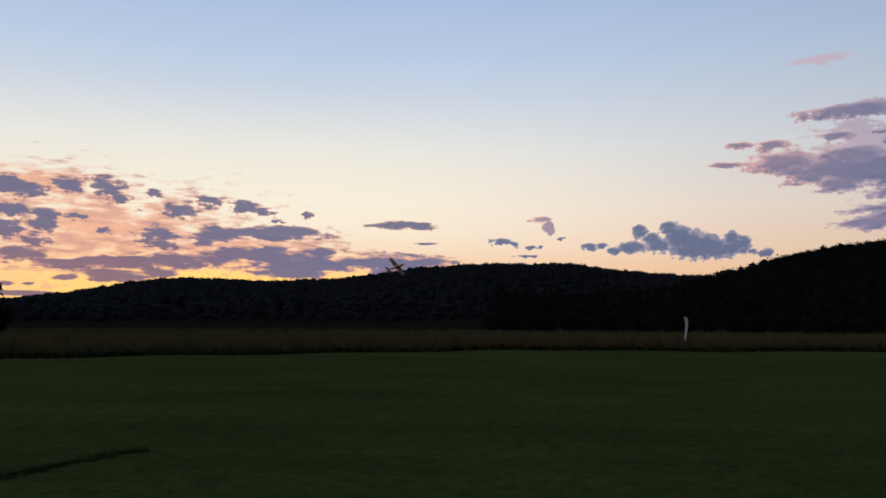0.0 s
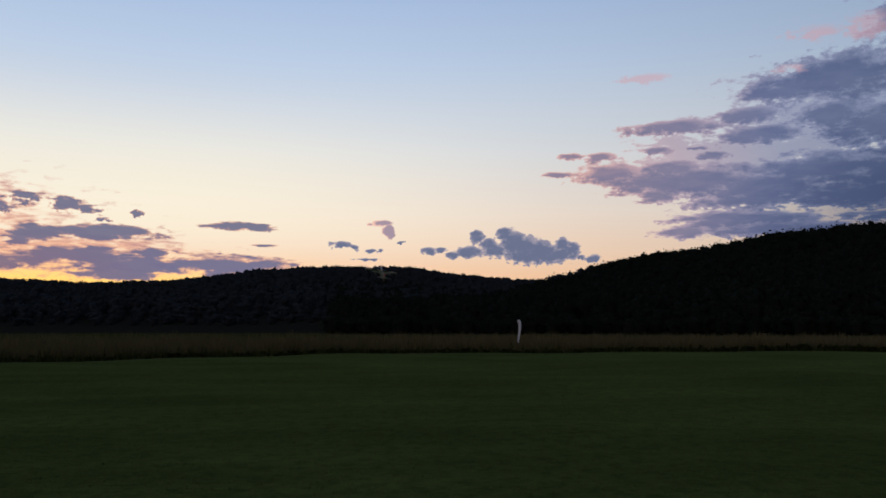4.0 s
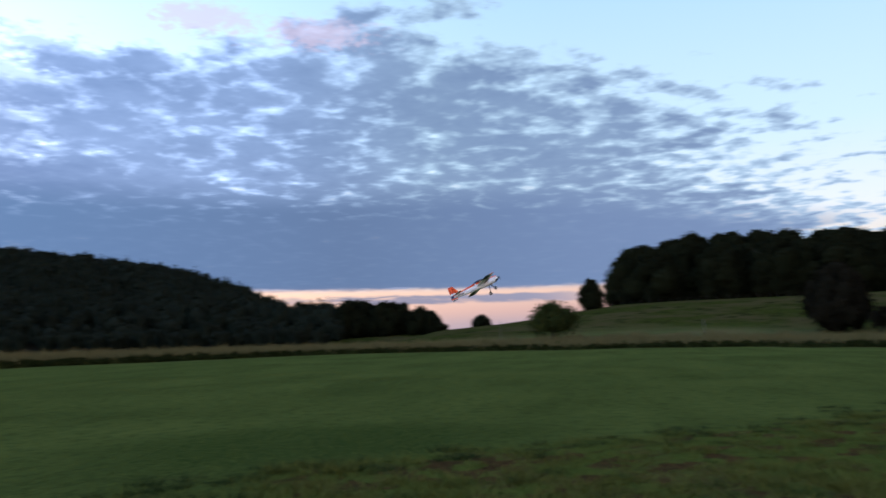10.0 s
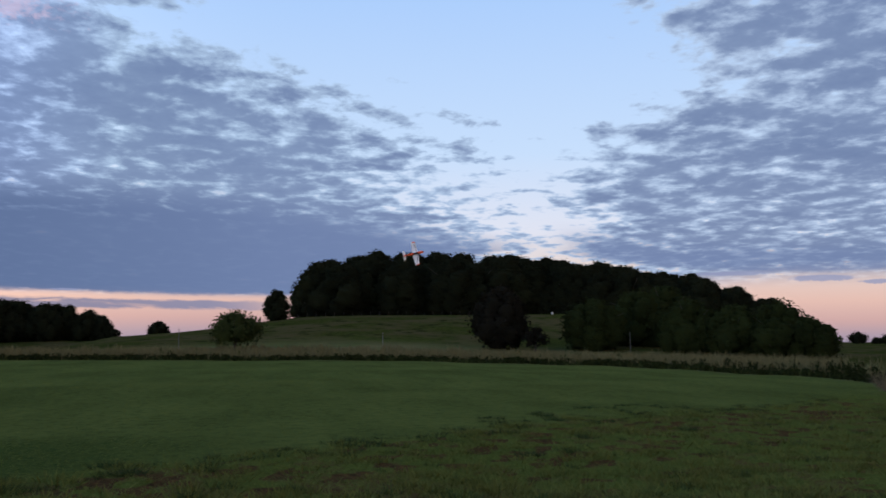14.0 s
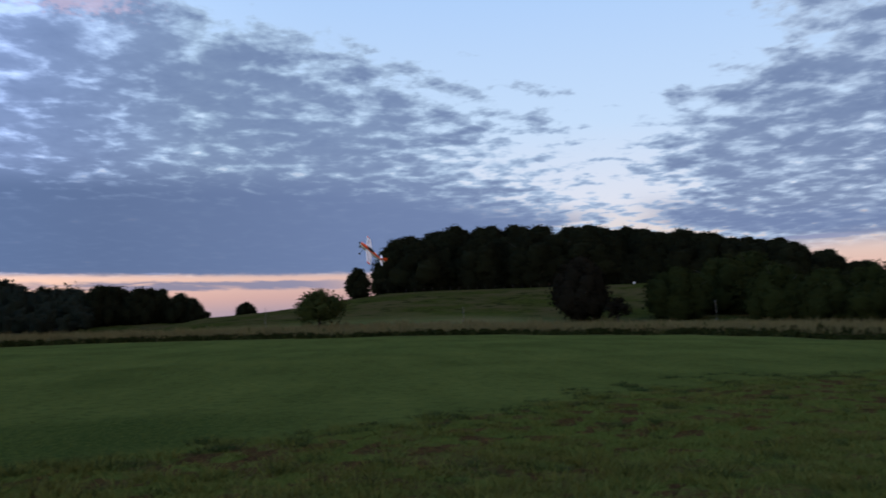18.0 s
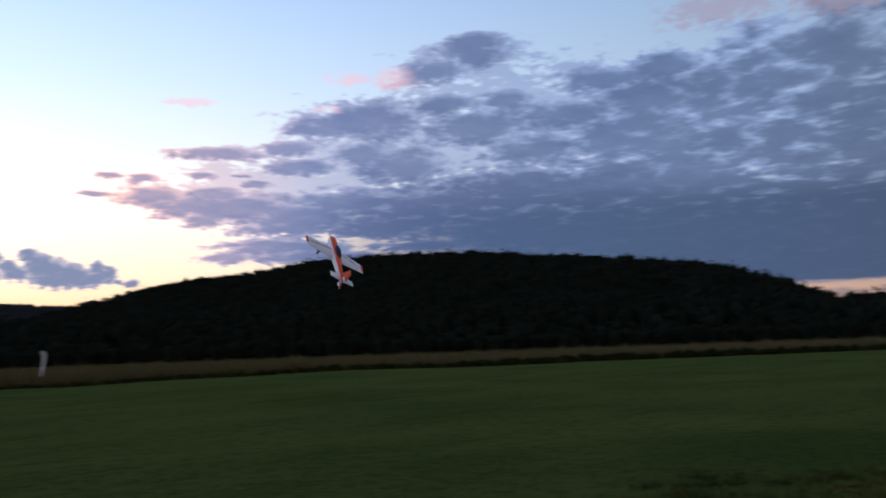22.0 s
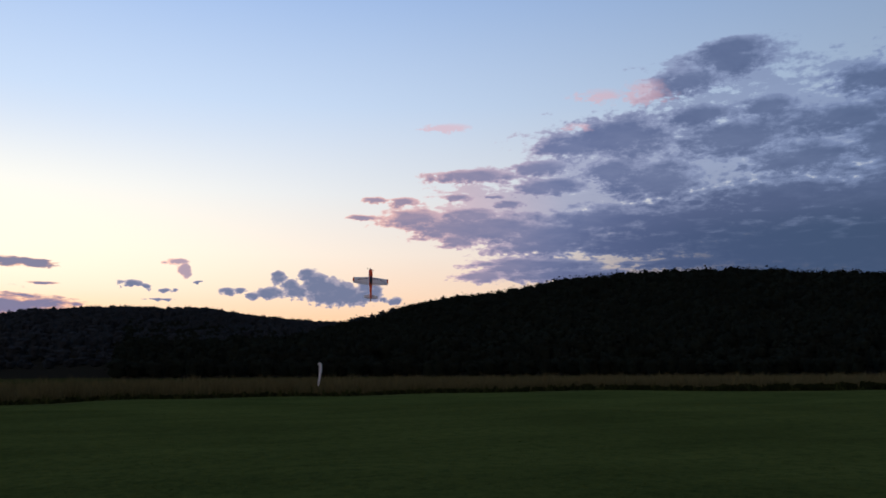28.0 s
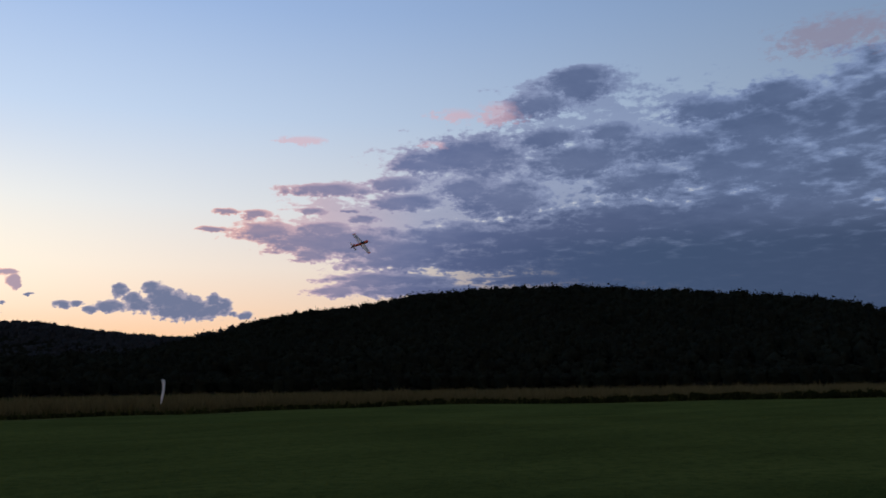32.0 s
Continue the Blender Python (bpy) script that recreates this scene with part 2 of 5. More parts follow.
    wisps = lobes(((124.9, 4.3, 2.2, 0.24), (128.2, 4.0, 1.3, 0.17), (119.5, 4.7, 3.0, 0.18), (75.5, 3.25, 1.0, 0.08)), n.vec("MULTIPLY", ragged, (1.5, 0.3, 0.0)))
    sky = n.mix(n.math("MULTIPLY", n.step(total((1.0, wisps), (0.6, puff), (0.6, strata)), -0.02, 0.4), 0.8), sky, lin(142, 150, 184, 0.38))
    # small heaped clouds low in the west, with level feet
    heap = lobes(((13.5, 6.2, 0.55, 0.51), (14.3, 5.7, 0.5, 0.39), (14.8, 5.2, 0.75, 0.53), (15.4, 6.3, 0.5, 0.55), (16, 5.9, 0.75, 0.75), (16.7, 5.4, 1.15, 0.87), (17.7, 5.1, 1.1, 0.75),
                  (18.4, 5, 1, 0.71), (19.5, 5.6, 0.45, 0.54), (20.2, 5.35, 0.5, 0.44), (19.4, 4.9, 1.1, 0.56), (17.2, 4.8, 2, 0.53), (13, 5.11, 0.95, 0.44), (11.8, 4.87, 0.5, 0.25),
                  (10.1, 5.18, 0.55, 0.29), (11, 5.27, 0.5, 0.18)), n.vec("MULTIPLY", ragged, (0.6, 0.5, 0.0)), 0.7, 1.1)
    shreds = lobes(((4, 5.59, 0.85, 0.29), (4.8, 5.39, 0.5, 0.23), (6.1, 5.17, 0.45, 0.17), (6.8, 5.17, 0.25, 0.17), (20.7, 4.71, 0.4, 0.19), (21.6, 4.57, 0.6, 0.37), (8.3, 5.78, 0.25, 0.12), (5.9, 4.57, 1, 0.1)), ragged)
    hb = n.math("MAXIMUM", total((1.0, heap), (1.3, puff), (0.5, fine)), total((0.9, shreds), (1.8, puff), (0.8, fine)))
    heap_colour = n.mix(n.math("ADD", n.step(hb, 0.0, 0.55), n.math("MULTIPLY", puff, 0.7), clamp=True), lin(168, 160, 176), lin(100, 111, 142))
    sky = n.mix(n.math("MULTIPLY", n.step(hb, 0.0, 0.2), 0.97), sky, heap_colour)
    pink = lobes(((6.9, 7.1, 0.8, 0.23), (7.3, 6.6, 0.5, 0.51), (7.5, 6.28, 0.3, 0.31), (6, 6.99, 0.3, 0.12)), n.vec("MULTIPLY", ragged, (0.6, 0.7, 0.0)))
    pb = total((1.0, pink), (0.8, puff))
    sky = n.mix(n.math("MULTIPLY", n.step(pb, 0.0, 0.25), 0.92), sky, n.mix(n.step(n.math("ADD", pb, n.math("MULTIPLY", n.math("SUBTRACT", az, 7.0), 0.25)), 0.05, 0.5), lin(240, 190, 176), lin(158, 138, 158)))
    veil = lobes(((25.2, 16.62, 1.3, 0.31), (39, 18.56, 1.95, 0.66), (35.9, 18.32, 1.55, 0.54), (39.7, 18.12, 1.75, 0.54), (34.6, 16.35, 1.05, 0.34), (70, 20.6, 5.0, 1.1), (62, 21.2, 4.0, 1.2)), n.vec("MULTIPLY", billow, (2.0, 1.5, 0.0)), 0.5)
    veil = n.step(total((0.8, veil), (1.2, puff), (2.0, fine)), -0.15, 0.6)
    sky = n.mix(n.math("MULTIPLY", veil, 0.62), sky, n.mix(n.step(az, 30.0, 60.0), lin(206, 168, 178), lin(196, 180, 206, 0.42)))
    # broken cloud over the sunset: a pink haze, torn bars above and long flat clouds below
    haze = lobes(((-23, 6.0, 11, 3.4), (-14, 4.6, 9, 1.6), (-27, 8.4, 6, 1.6)), ragged)
    shred = grain(36.0, 150.0, 5.0, 0.55)
    sky = n.mix(n.math("MULTIPLY", n.step(total((0.8, haze), (2.4, shred), (0.5, puff)), -0.1, 0.6), 0.85), sky, n.mix(n.step(shred, -0.1, 0.2), lin(246, 178, 142), lin(206, 148, 142)))
    bars = lobes(((-28.1, 8.3, 1.1, 0.6), (-26.8, 8.1, 1.1, 0.49), (-24.8, 8.61, 1.05, 0.42), (-22.6, 8.7, 1.2, 0.57), (-21.6, 7.9, 0.6, 0.4), (-19.6, 8.34, 0.6, 0.3), (-20.4, 7.16, 0.4, 0.16), (-17.8, 7.29, 1.15, 0.42),
                  (-16.1, 7.93, 0.95, 0.34), (-13.8, 7.72, 0.9, 0.49), (-12.6, 7.44, 0.85, 0.31), (-27.9, 6.7, 1, 0.48), (-28.3, 5.7, 1.15, 0.6), (-26.1, 6, 0.9, 0.5), (-26, 6.66, 0.9, 0.42), (-24.3, 6.55, 0.75, 0.21),
                  (-26.4, 4.97, 0.85, 0.42), (-22.6, 5.83, 0.4, 0.21), (-19.4, 5.5, 1.25, 0.62), (-18.7, 4.97, 0.65, 0.26), (-9.5, 7.38, 0.6, 0.23), (-11.4, 6.77, 0.55, 0.17), (-45, 7.0, 12.0, 3.0)), n.vec("MULTIPLY", ragged, (2.0, 1.0, 0.0)), 0.5, 1.25)
    flats = lobes(((-11.7, 6, 4.1, 0.56), (-15.5, 5.8, 1.75, 0.61), (-16.3, 5.34, 0.85, 0.41), (-12.7, 4.5, 4.85, 0.62), (-17.7, 4, 3.65, 0.6), (-8.4, 4.71, 1.3, 0.42), (-3.6, 4, 5.25, 0.77), (-9.6, 3.9, 4.3, 0.84),
                   (-10.5, 3.25, 3.05, 0.42), (-20.9, 3.73, 3.15, 0.48), (-22.9, 3.76, 1.65, 0.43), (-27.4, 4.1, 1.8, 0.57), (-25, 3.57, 2.25, 0.36), (-21.7, 2.92, 2.75, 0.46), (-24.8, 2.68, 1, 0.23), (-19, 3.08, 1.45, 0.28),
                   (-2.9, 6.67, 2.45, 0.32), (-1.2, 5.43, 1.05, 0.12), (-28, 2.23, 0.6, 0.17), (-26.7, 2.26, 0.45, 0.11), (-27.3, 1.63, 2.85, 0.19)), n.vec("MULTIPLY", ragged, (1.4, 0.4, 0.0)), 0.4, 1.08)
    bb = n.math("MAXIMUM", total((0.9, bars), (1.5, puff), (1.6, shred)), total((1.0, flats), (0.5, puff), (1.5, shred)))
    bar_colour = n.mix(n.step(n.math("ADD", bb, n.math("MULTIPLY", shred, 0.5)), 0.0, 0.45), lin(240, 178, 150), n.mix(n.step(up, 3.4, 6.5), n.mix(n.step(az, -24.0, -6.0), lin(138, 112, 128), lin(112, 112, 146)), lin(114, 114, 142)))
    sky = n.mix(n.math("MULTIPLY", n.step(bb, 0.0, 0.28), 0.96), sky, bar_colour)
    back = n.node("ShaderNodeBackground")
    n.put(back.inputs["Color"], sky)
    back.inputs["Strength"].default_value = 1.0
    n.tree.links.new(back.outputs[0], n.node("ShaderNodeOutputWorld").inputs[0])


make_sky()


# ---- materials ----
def surface(name, rough=0.8, metal=0.0):
    mat = bpy.data.materials.new(name)
    mat.use_nodes = True
    n = Net(mat.node_tree)
    out = n.node("ShaderNodeOutputMaterial")
    p = n.node("ShaderNodeBsdfPrincipled")
    n.tree.links.new(p.outputs[0], out.inputs[0])
    p.inputs["Roughness"].default_value, p.inputs["Metallic"].default_value = rough, metal
    p.inputs["Specular IOR Level"].default_value = 0.25
    return mat, n, p


def place(n):
    return n.node("ShaderNodeNewGeometry").outputs["Position"]


def relief(n, p, height, strength, distance):
    b = n.node("ShaderNodeBump")
    n.put(b.inputs["Height"], height)
    b.inputs["Strength"].default_value, b.inputs["Distance"].default_value = strength, distance
    n.tree.links.new(b.outputs[0], p.inputs["Normal"])


def leaf_stuff(name, dark, light, far=False):
    """Foliage: each leaf or clump takes a tone of its own, each tree another."""
    mat, n, p = surface(name, 0.75)
    own = n.node("ShaderNodeNewGeometry").outputs["Random Per Island"]
    tree = n.node("ShaderNodeObjectInfo").outputs["Random"]
    grain = n.noise(place(n), 0.05 if far else 0.6, 3.0)
    mixed = n.math("ADD", n.math("MULTIPLY", own, 0.5), n.math("ADD", n.math("MULTIPLY", grain, 0.5), n.math("MULTIPLY", tree, 0.2)))
    n.put(p.inputs["Base Color"], n.mix(n.math("MULTIPLY", mixed, 0.85, clamp=True), dark, light))
    p.inputs["Specular IOR Level"].default_value = 0.0
    return mat


def plain(name, colour, rough=0.5, metal=0.0, grime=0.12, scale=9.0):
    mat, n, p = surface(name, rough, metal)
    spots = n.noise(n.node("ShaderNodeTexCoord").outputs["Object"], scale, 5.0)
    n.put(p.inputs["Base Color"], n.mix(n.math("MULTIPLY", spots, grime * 2), colour, tuple(c * 0.45 for c in colour[:3]) + (1.0,)))
    n.put(p.inputs["Roughness"], n.math("ADD", rough - 0.1, n.math("MULTIPLY", spots, 0.2)))
    return mat


def make_ground_stuff():
    """Mown turf near, rougher and browner beside the strip, rank meadow beyond its edge, pasture on the knoll."""
    mat, n, p = surface("turf", 1.0)
    at = place(n)
    attr = n.node("ShaderNodeAttribute", attribute_name="cover")
    cover = n.node("ShaderNodeSeparateColor")
    n.put(cover.inputs[0], attr.outputs["Color"])
    rough_part, meadow, pasture = cover.outputs
    patch = n.noise(at, 0.16, 4.0, 0.6)
    blades = n.noise(n.vec("MULTIPLY", at, (1.0, 1.0, 0.2)), 9.0, 6.0, 0.7)
    clod = n.noise(at, 1.3, 4.0, 0.6)
    sweep = n.noise(n.vec("MULTIPLY", at, (0.10, 0.45, 0.0)), 1.0, 4.0, 0.6)
    turf = n.mix(n.step(n.math("ADD", n.math("MULTIPLY", patch, 0.5), n.math("MULTIPLY", sweep, 0.5)), 0.30, 0.70), (0.036, 0.050, 0.012, 1), (0.080, 0.099, 0.024, 1))
    # a lusher, darker stretch of the strip
    lush = n.vec("LENGTH", n.vec("MULTIPLY", n.vec("SUBTRACT", at, (12.6, 4.9, 0.0)), (0.26, 0.24, 0.0)), out=1)
    lush = n.step(n.math("ADD", lush, n.math("MULTIPLY", n.math("SUBTRACT", patch, 0.5), 1.2)), 1.15, 0.35)
    turf = n.mix(n.math("MULTIPLY", lush, 0.75), turf, (0.020, 0.036, 0.008, 1))
    knot = n.noise(at, 3.2, 4.0, 0.7)
    turf = n.mix(n.step(knot, 0.42, 0.66), turf, n.mix(0.55, turf, (0.014, 0.030, 0.008, 1)))
    turf = n.mix(n.step(blades, 0.35, 0.75), turf, n.mix(0.5, turf, (0.086, 0.108, 0.028, 1)))
    worn = n.mix(n.step(n.math("ADD", n.math("MULTIPLY", clod, 0.6), n.math("MULTIPLY", patch, 0.4)), 0.50, 0.59), (0.044, 0.060, 0.012, 1), (0.054, 0.038, 0.015, 1))
    worn = n.mix(n.math("MULTIPLY", n.step(blades, 0.4, 0.7), 0.7), worn, (0.080, 0.104, 0.022, 1))
    bare = n.node("ShaderNodeAttribute", attribute_name="bare").outputs["Fac"]
    bare = n.step(n.math("ADD", bare, n.math("MULTIPLY", n.math("SUBTRACT", clod, 0.5), 1.0)), 0.35, 0.65)
    worn = n.mix(bare, worn, n.mix(n.step(blades, 0.4, 0.65), (0.032, 0.022, 0.010, 1), (0.072, 0.042, 0.016, 1)))
    rank = n.mix(n.step(patch, 0.3, 0.7), (0.13, 0.11, 0.05, 1), (0.07, 0.085, 0.03, 1))
    grazed = n.mix(n.step(clod, 0.3, 0.7), (0.020, 0.027, 0.006, 1), (0.038, 0.045, 0.010, 1))
    grazed = n.mix(n.step(n.noise(at, 0.09, 5.0, 0.65), 0.4, 0.62), grazed, (0.050, 0.044, 0.017, 1))
    grazed = n.mix(n.step(n.noise(at, 0.31, 5.0, 0.65), 0.52, 0.66), grazed, (0.015, 0.019, 0.006, 1))
    base = n.mix(rough_part, turf, worn)
    base = n.mix(meadow, base, rank)
    base = n.mix(pasture, base, grazed)
    # Woodland floor, browned almost to black: the shade under the trees is painted in.
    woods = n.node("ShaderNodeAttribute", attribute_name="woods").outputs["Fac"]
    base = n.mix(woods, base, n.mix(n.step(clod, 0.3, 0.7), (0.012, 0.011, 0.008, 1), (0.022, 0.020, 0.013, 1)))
    n.put(p.inputs["Base Color"], base)
    p.inputs["Specular IOR Level"].default_value = 0.0
    relief(n, p, n.math("ADD", blades, n.math("MULTIPLY", clod, 1.5)), 0.8, 0.05)
    return mat


TURF = make_ground_stuff()
# Ridge woods: the haze of distance is put into a paler, bluer leaf colour.
HAZED_LEAF = leaf_stuff("hazed_leaves", (0.024, 0.029, 0.032, 1), (0.030, 0.036, 0.038, 1), far=True)
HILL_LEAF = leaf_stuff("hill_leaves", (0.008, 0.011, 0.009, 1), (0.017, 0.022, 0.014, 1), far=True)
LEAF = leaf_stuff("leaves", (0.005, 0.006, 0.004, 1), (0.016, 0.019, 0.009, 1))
DEEP_GREEN = leaf_stuff("deep_green_leaves", (0.007, 0.010, 0.004, 1), (0.022, 0.029, 0.009, 1))
GREEN_LEAF = leaf_stuff("green_leaves", (0.012, 0.017, 0.006, 1), (0.040, 0.050, 0.015, 1))
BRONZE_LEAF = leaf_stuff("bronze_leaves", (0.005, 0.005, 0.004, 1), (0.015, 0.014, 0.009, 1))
STRAW = leaf_stuff("straw", (0.050, 0.046, 0.021, 1), (0.146, 0.130, 0.058, 1))
BLADE = leaf_stuff("grass_blades", (0.030, 0.044, 0.009, 1), (0.120, 0.122, 0.032, 1))
RED_GRASS = leaf_stuff("reddish_grass", (0.05, 0.042, 0.024, 1), (0.16, 0.125, 0.075, 1))
LAWN = leaf_stuff("lawn_blades", (0.030, 0.046, 0.011, 1), (0.122, 0.142, 0.036, 1))
# Weeds of the strip's edge: the shadow line there is put into their colour.
SHADED_WEED = leaf_stuff("shaded_weeds", (0.008, 0.011, 0.004, 1), (0.026, 0.032, 0.010, 1))
# Uncut grass, with the shade of rut and strip side put into its colour.
SHADED_GRASS = leaf_stuff("shaded_grass", (0.012, 0.022, 0.008, 1), (0.040, 0.060, 0.020, 1))
WEED = leaf_stuff("weeds", (0.020, 0.028, 0.009, 1), (0.055, 0.065, 0.02, 1))
BARK = plain("bark", (0.032, 0.027, 0.022, 1), 0.9, grime=0.4, scale=3.0)
WEATHERED = plain("weathered_wood", (0.15, 0.14, 0.125, 1), 0.85, grime=0.3, scale=6.0)


# ---- land: one sheet of ground, from the strip to the wooded hills ----
def curve(x, table):
    """Piecewise smooth value from a short table of (place, value)."""
    return np.interp(x, [a for a, _ in table], [b for _, b in table])


def ease(t):
    t = np.clip(t, 0.0, 1.0)
    return t * t * (3 - 2 * t)


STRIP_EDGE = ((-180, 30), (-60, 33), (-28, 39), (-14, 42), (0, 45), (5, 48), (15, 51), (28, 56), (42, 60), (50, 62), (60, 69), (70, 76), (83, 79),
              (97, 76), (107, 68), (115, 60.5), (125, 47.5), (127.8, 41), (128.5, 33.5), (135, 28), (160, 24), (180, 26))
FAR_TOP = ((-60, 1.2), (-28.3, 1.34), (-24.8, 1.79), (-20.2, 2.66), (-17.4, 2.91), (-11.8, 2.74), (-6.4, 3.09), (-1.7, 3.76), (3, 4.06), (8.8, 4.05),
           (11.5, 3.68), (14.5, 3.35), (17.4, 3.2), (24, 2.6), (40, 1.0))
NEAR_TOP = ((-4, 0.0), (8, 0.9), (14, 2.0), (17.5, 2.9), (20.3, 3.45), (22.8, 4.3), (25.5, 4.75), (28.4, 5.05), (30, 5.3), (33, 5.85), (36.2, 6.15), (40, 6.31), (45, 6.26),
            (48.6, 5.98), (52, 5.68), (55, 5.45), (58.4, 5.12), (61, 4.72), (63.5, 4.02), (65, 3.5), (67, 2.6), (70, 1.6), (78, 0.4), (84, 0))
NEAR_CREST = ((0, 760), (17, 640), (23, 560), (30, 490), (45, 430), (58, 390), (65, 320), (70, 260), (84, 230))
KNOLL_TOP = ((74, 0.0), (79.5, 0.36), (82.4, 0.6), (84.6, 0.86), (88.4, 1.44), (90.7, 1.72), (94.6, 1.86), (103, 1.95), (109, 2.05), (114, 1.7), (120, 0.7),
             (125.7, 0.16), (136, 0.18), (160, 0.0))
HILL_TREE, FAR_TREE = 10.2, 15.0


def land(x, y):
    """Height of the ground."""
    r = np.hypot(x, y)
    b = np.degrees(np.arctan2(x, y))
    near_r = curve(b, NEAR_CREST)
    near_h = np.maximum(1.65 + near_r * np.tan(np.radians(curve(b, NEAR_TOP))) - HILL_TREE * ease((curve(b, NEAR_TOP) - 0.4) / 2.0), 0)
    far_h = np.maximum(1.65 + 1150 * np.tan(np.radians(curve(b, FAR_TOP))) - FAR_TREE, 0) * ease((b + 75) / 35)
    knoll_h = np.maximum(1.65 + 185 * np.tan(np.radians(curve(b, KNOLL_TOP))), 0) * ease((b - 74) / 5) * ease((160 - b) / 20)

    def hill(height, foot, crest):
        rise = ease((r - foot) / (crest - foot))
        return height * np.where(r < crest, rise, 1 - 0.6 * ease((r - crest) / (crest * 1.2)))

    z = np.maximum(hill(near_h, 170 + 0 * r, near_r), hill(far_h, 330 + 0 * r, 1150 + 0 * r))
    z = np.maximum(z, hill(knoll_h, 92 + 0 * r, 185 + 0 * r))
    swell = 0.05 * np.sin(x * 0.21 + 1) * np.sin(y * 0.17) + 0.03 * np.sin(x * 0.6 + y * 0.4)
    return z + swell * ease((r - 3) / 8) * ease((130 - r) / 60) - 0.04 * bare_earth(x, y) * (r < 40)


def height_at(x, y):
    return float(land(np.array([x]), np.array([y]))[0])


def on_bearing(b, r):
    return r * math.sin(radians(b)), r * math.cos(radians(b))


def rough_side(x, y):
    """1 on the worn ground beside the strip, 0 on the strip."""
    line_x = curve(y, ((-40, 30), (-18, 25.6), (-12.3, 20), (-8.5, 19.5), (-4.7, 17), (-1.2, 14), (2, 11.3), (4, 9.3), (7, 5.0), (8.6, -1.0), (9, -40)))
    wave = 0.35 * np.sin(x * 1.7 + y) + 0.25 * np.sin(y * 3.1 - x)
    return ease((line_x - x + 2.0 * wave + 1.0) / 2.4) * ease((x - 3.4 - 0.35 * np.maximum(y, 0) + wave) / 1.6)


def bare_earth(x, y):
    """1 in the small worn patches beside the strip, 0 where grass grows."""
    a = np.sin(x * 3.9 + 2.3 * np.sin(y * 1.7)) * np.sin(y * 4.3 + 2.1 * np.sin(x * 1.5 + 1)) + 0.25 * np.sin(x * 0.7 + y * 0.4)
    b = np.sin(x * 8.3 + y * 2.7 + 1.3 * np.sin(y * 5.1)) * np.sin(y * 9.1 - x * 1.9)
    return ease((a + 0.7 * b - 0.42) / 0.25) * rough_side(x, y) * ease((np.hypot(x, y) - 3.8) / 0.8)


def mesh_of(name, verts, faces, material, smooth=False):
    """A mesh from arrays: verts (n, 3), faces (m, 3 or 4)."""
    me = bpy.data.meshes.new(name)
    k = faces.shape[1]
    me.vertices.add(len(verts))
    me.vertices.foreach_set("co", np.ascontiguousarray(verts, dtype=np.float32).ravel())
    me.loops.add(faces.size)
    me.loops.foreach_set("vertex_index", np.ascontiguousarray(faces, dtype=np.int32).ravel())
    me.polygons.add(len(faces))
    me.polygons.foreach_set("loop_start", np.arange(0, faces.size, k, dtype=np.int32))
    me.polygons.foreach_set("use_smooth", np.full(len(faces), smooth))
    me.update(calc_edges=True)
    me.materials.append(material)
    return me


def make_ground():
    bearings = np.radians(np.concatenate([np.arange(-180, -45, 3.0), np.arange(-45, 145, 0.6), np.arange(145, 180, 3.0)]))
    radii = np.concatenate([[0.0], np.arange(0.6, 4.2, 0.6), np.arange(4.2, 20, 0.22), np.arange(20, 30, 0.5), np.arange(30, 100, 2.0), np.geomspace(100, 1400, 60), [1800, 2400, 3200, 4200]])
    bb, rr = np.meshgrid(bearings, radii)
    x, y = rr * np.sin(bb), rr * np.cos(bb)
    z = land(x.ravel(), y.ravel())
    verts = np.stack([x.ravel(), y.ravel(), z], 1)
    nb, nr = len(bearings), len(radii)
    i, j = np.meshgrid(np.arange(nr - 1), np.arange(nb), indexing="ij")
    a, b = (i * nb + j).ravel(), (i * nb + (j + 1) % nb).ravel()
    me = mesh_of("ground", verts, np.stack([a, a + nb, b + nb, b], 1), TURF, smooth=True)
    deg = np.degrees(bb.ravel())
    r = rr.ravel()
    edge = curve(deg, STRIP_EDGE)
    beyond = ease((r - edge) / 0.8)
    meadow = beyond * (1 - ease((r - edge - 34) / 20))
    pasture = beyond * ease((r - edge - 34) / 20)
    layer = me.color_attributes.new("cover", "FLOAT_COLOR", "POINT")
    data = np.stack([rough_side(x.ravel(), y.ravel()) * (1 - beyond), meadow, pasture, np.ones_like(r)], 1).astype(np.float32)
    layer.data.foreach_set("color", data.ravel())
    # Where that painted shade lies, on open ground before the far woods too.
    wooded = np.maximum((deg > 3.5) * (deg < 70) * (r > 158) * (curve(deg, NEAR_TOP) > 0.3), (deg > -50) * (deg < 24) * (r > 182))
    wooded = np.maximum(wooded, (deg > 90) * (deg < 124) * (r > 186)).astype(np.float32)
    worn = me.attributes.new("bare", "FLOAT", "POINT")
    worn.data.foreach_set("value", (bare_earth(x.ravel(), y.ravel()) * (r < 40)).astype(np.float32))
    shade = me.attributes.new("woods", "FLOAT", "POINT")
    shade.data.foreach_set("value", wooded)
    tagged(new("ground", me), "mown grass strip with rough verges and pasture beyond", "ground", kind="structure")


make_ground()


# ---- foliage kit ----
RNG = np.random.default_rng(7)


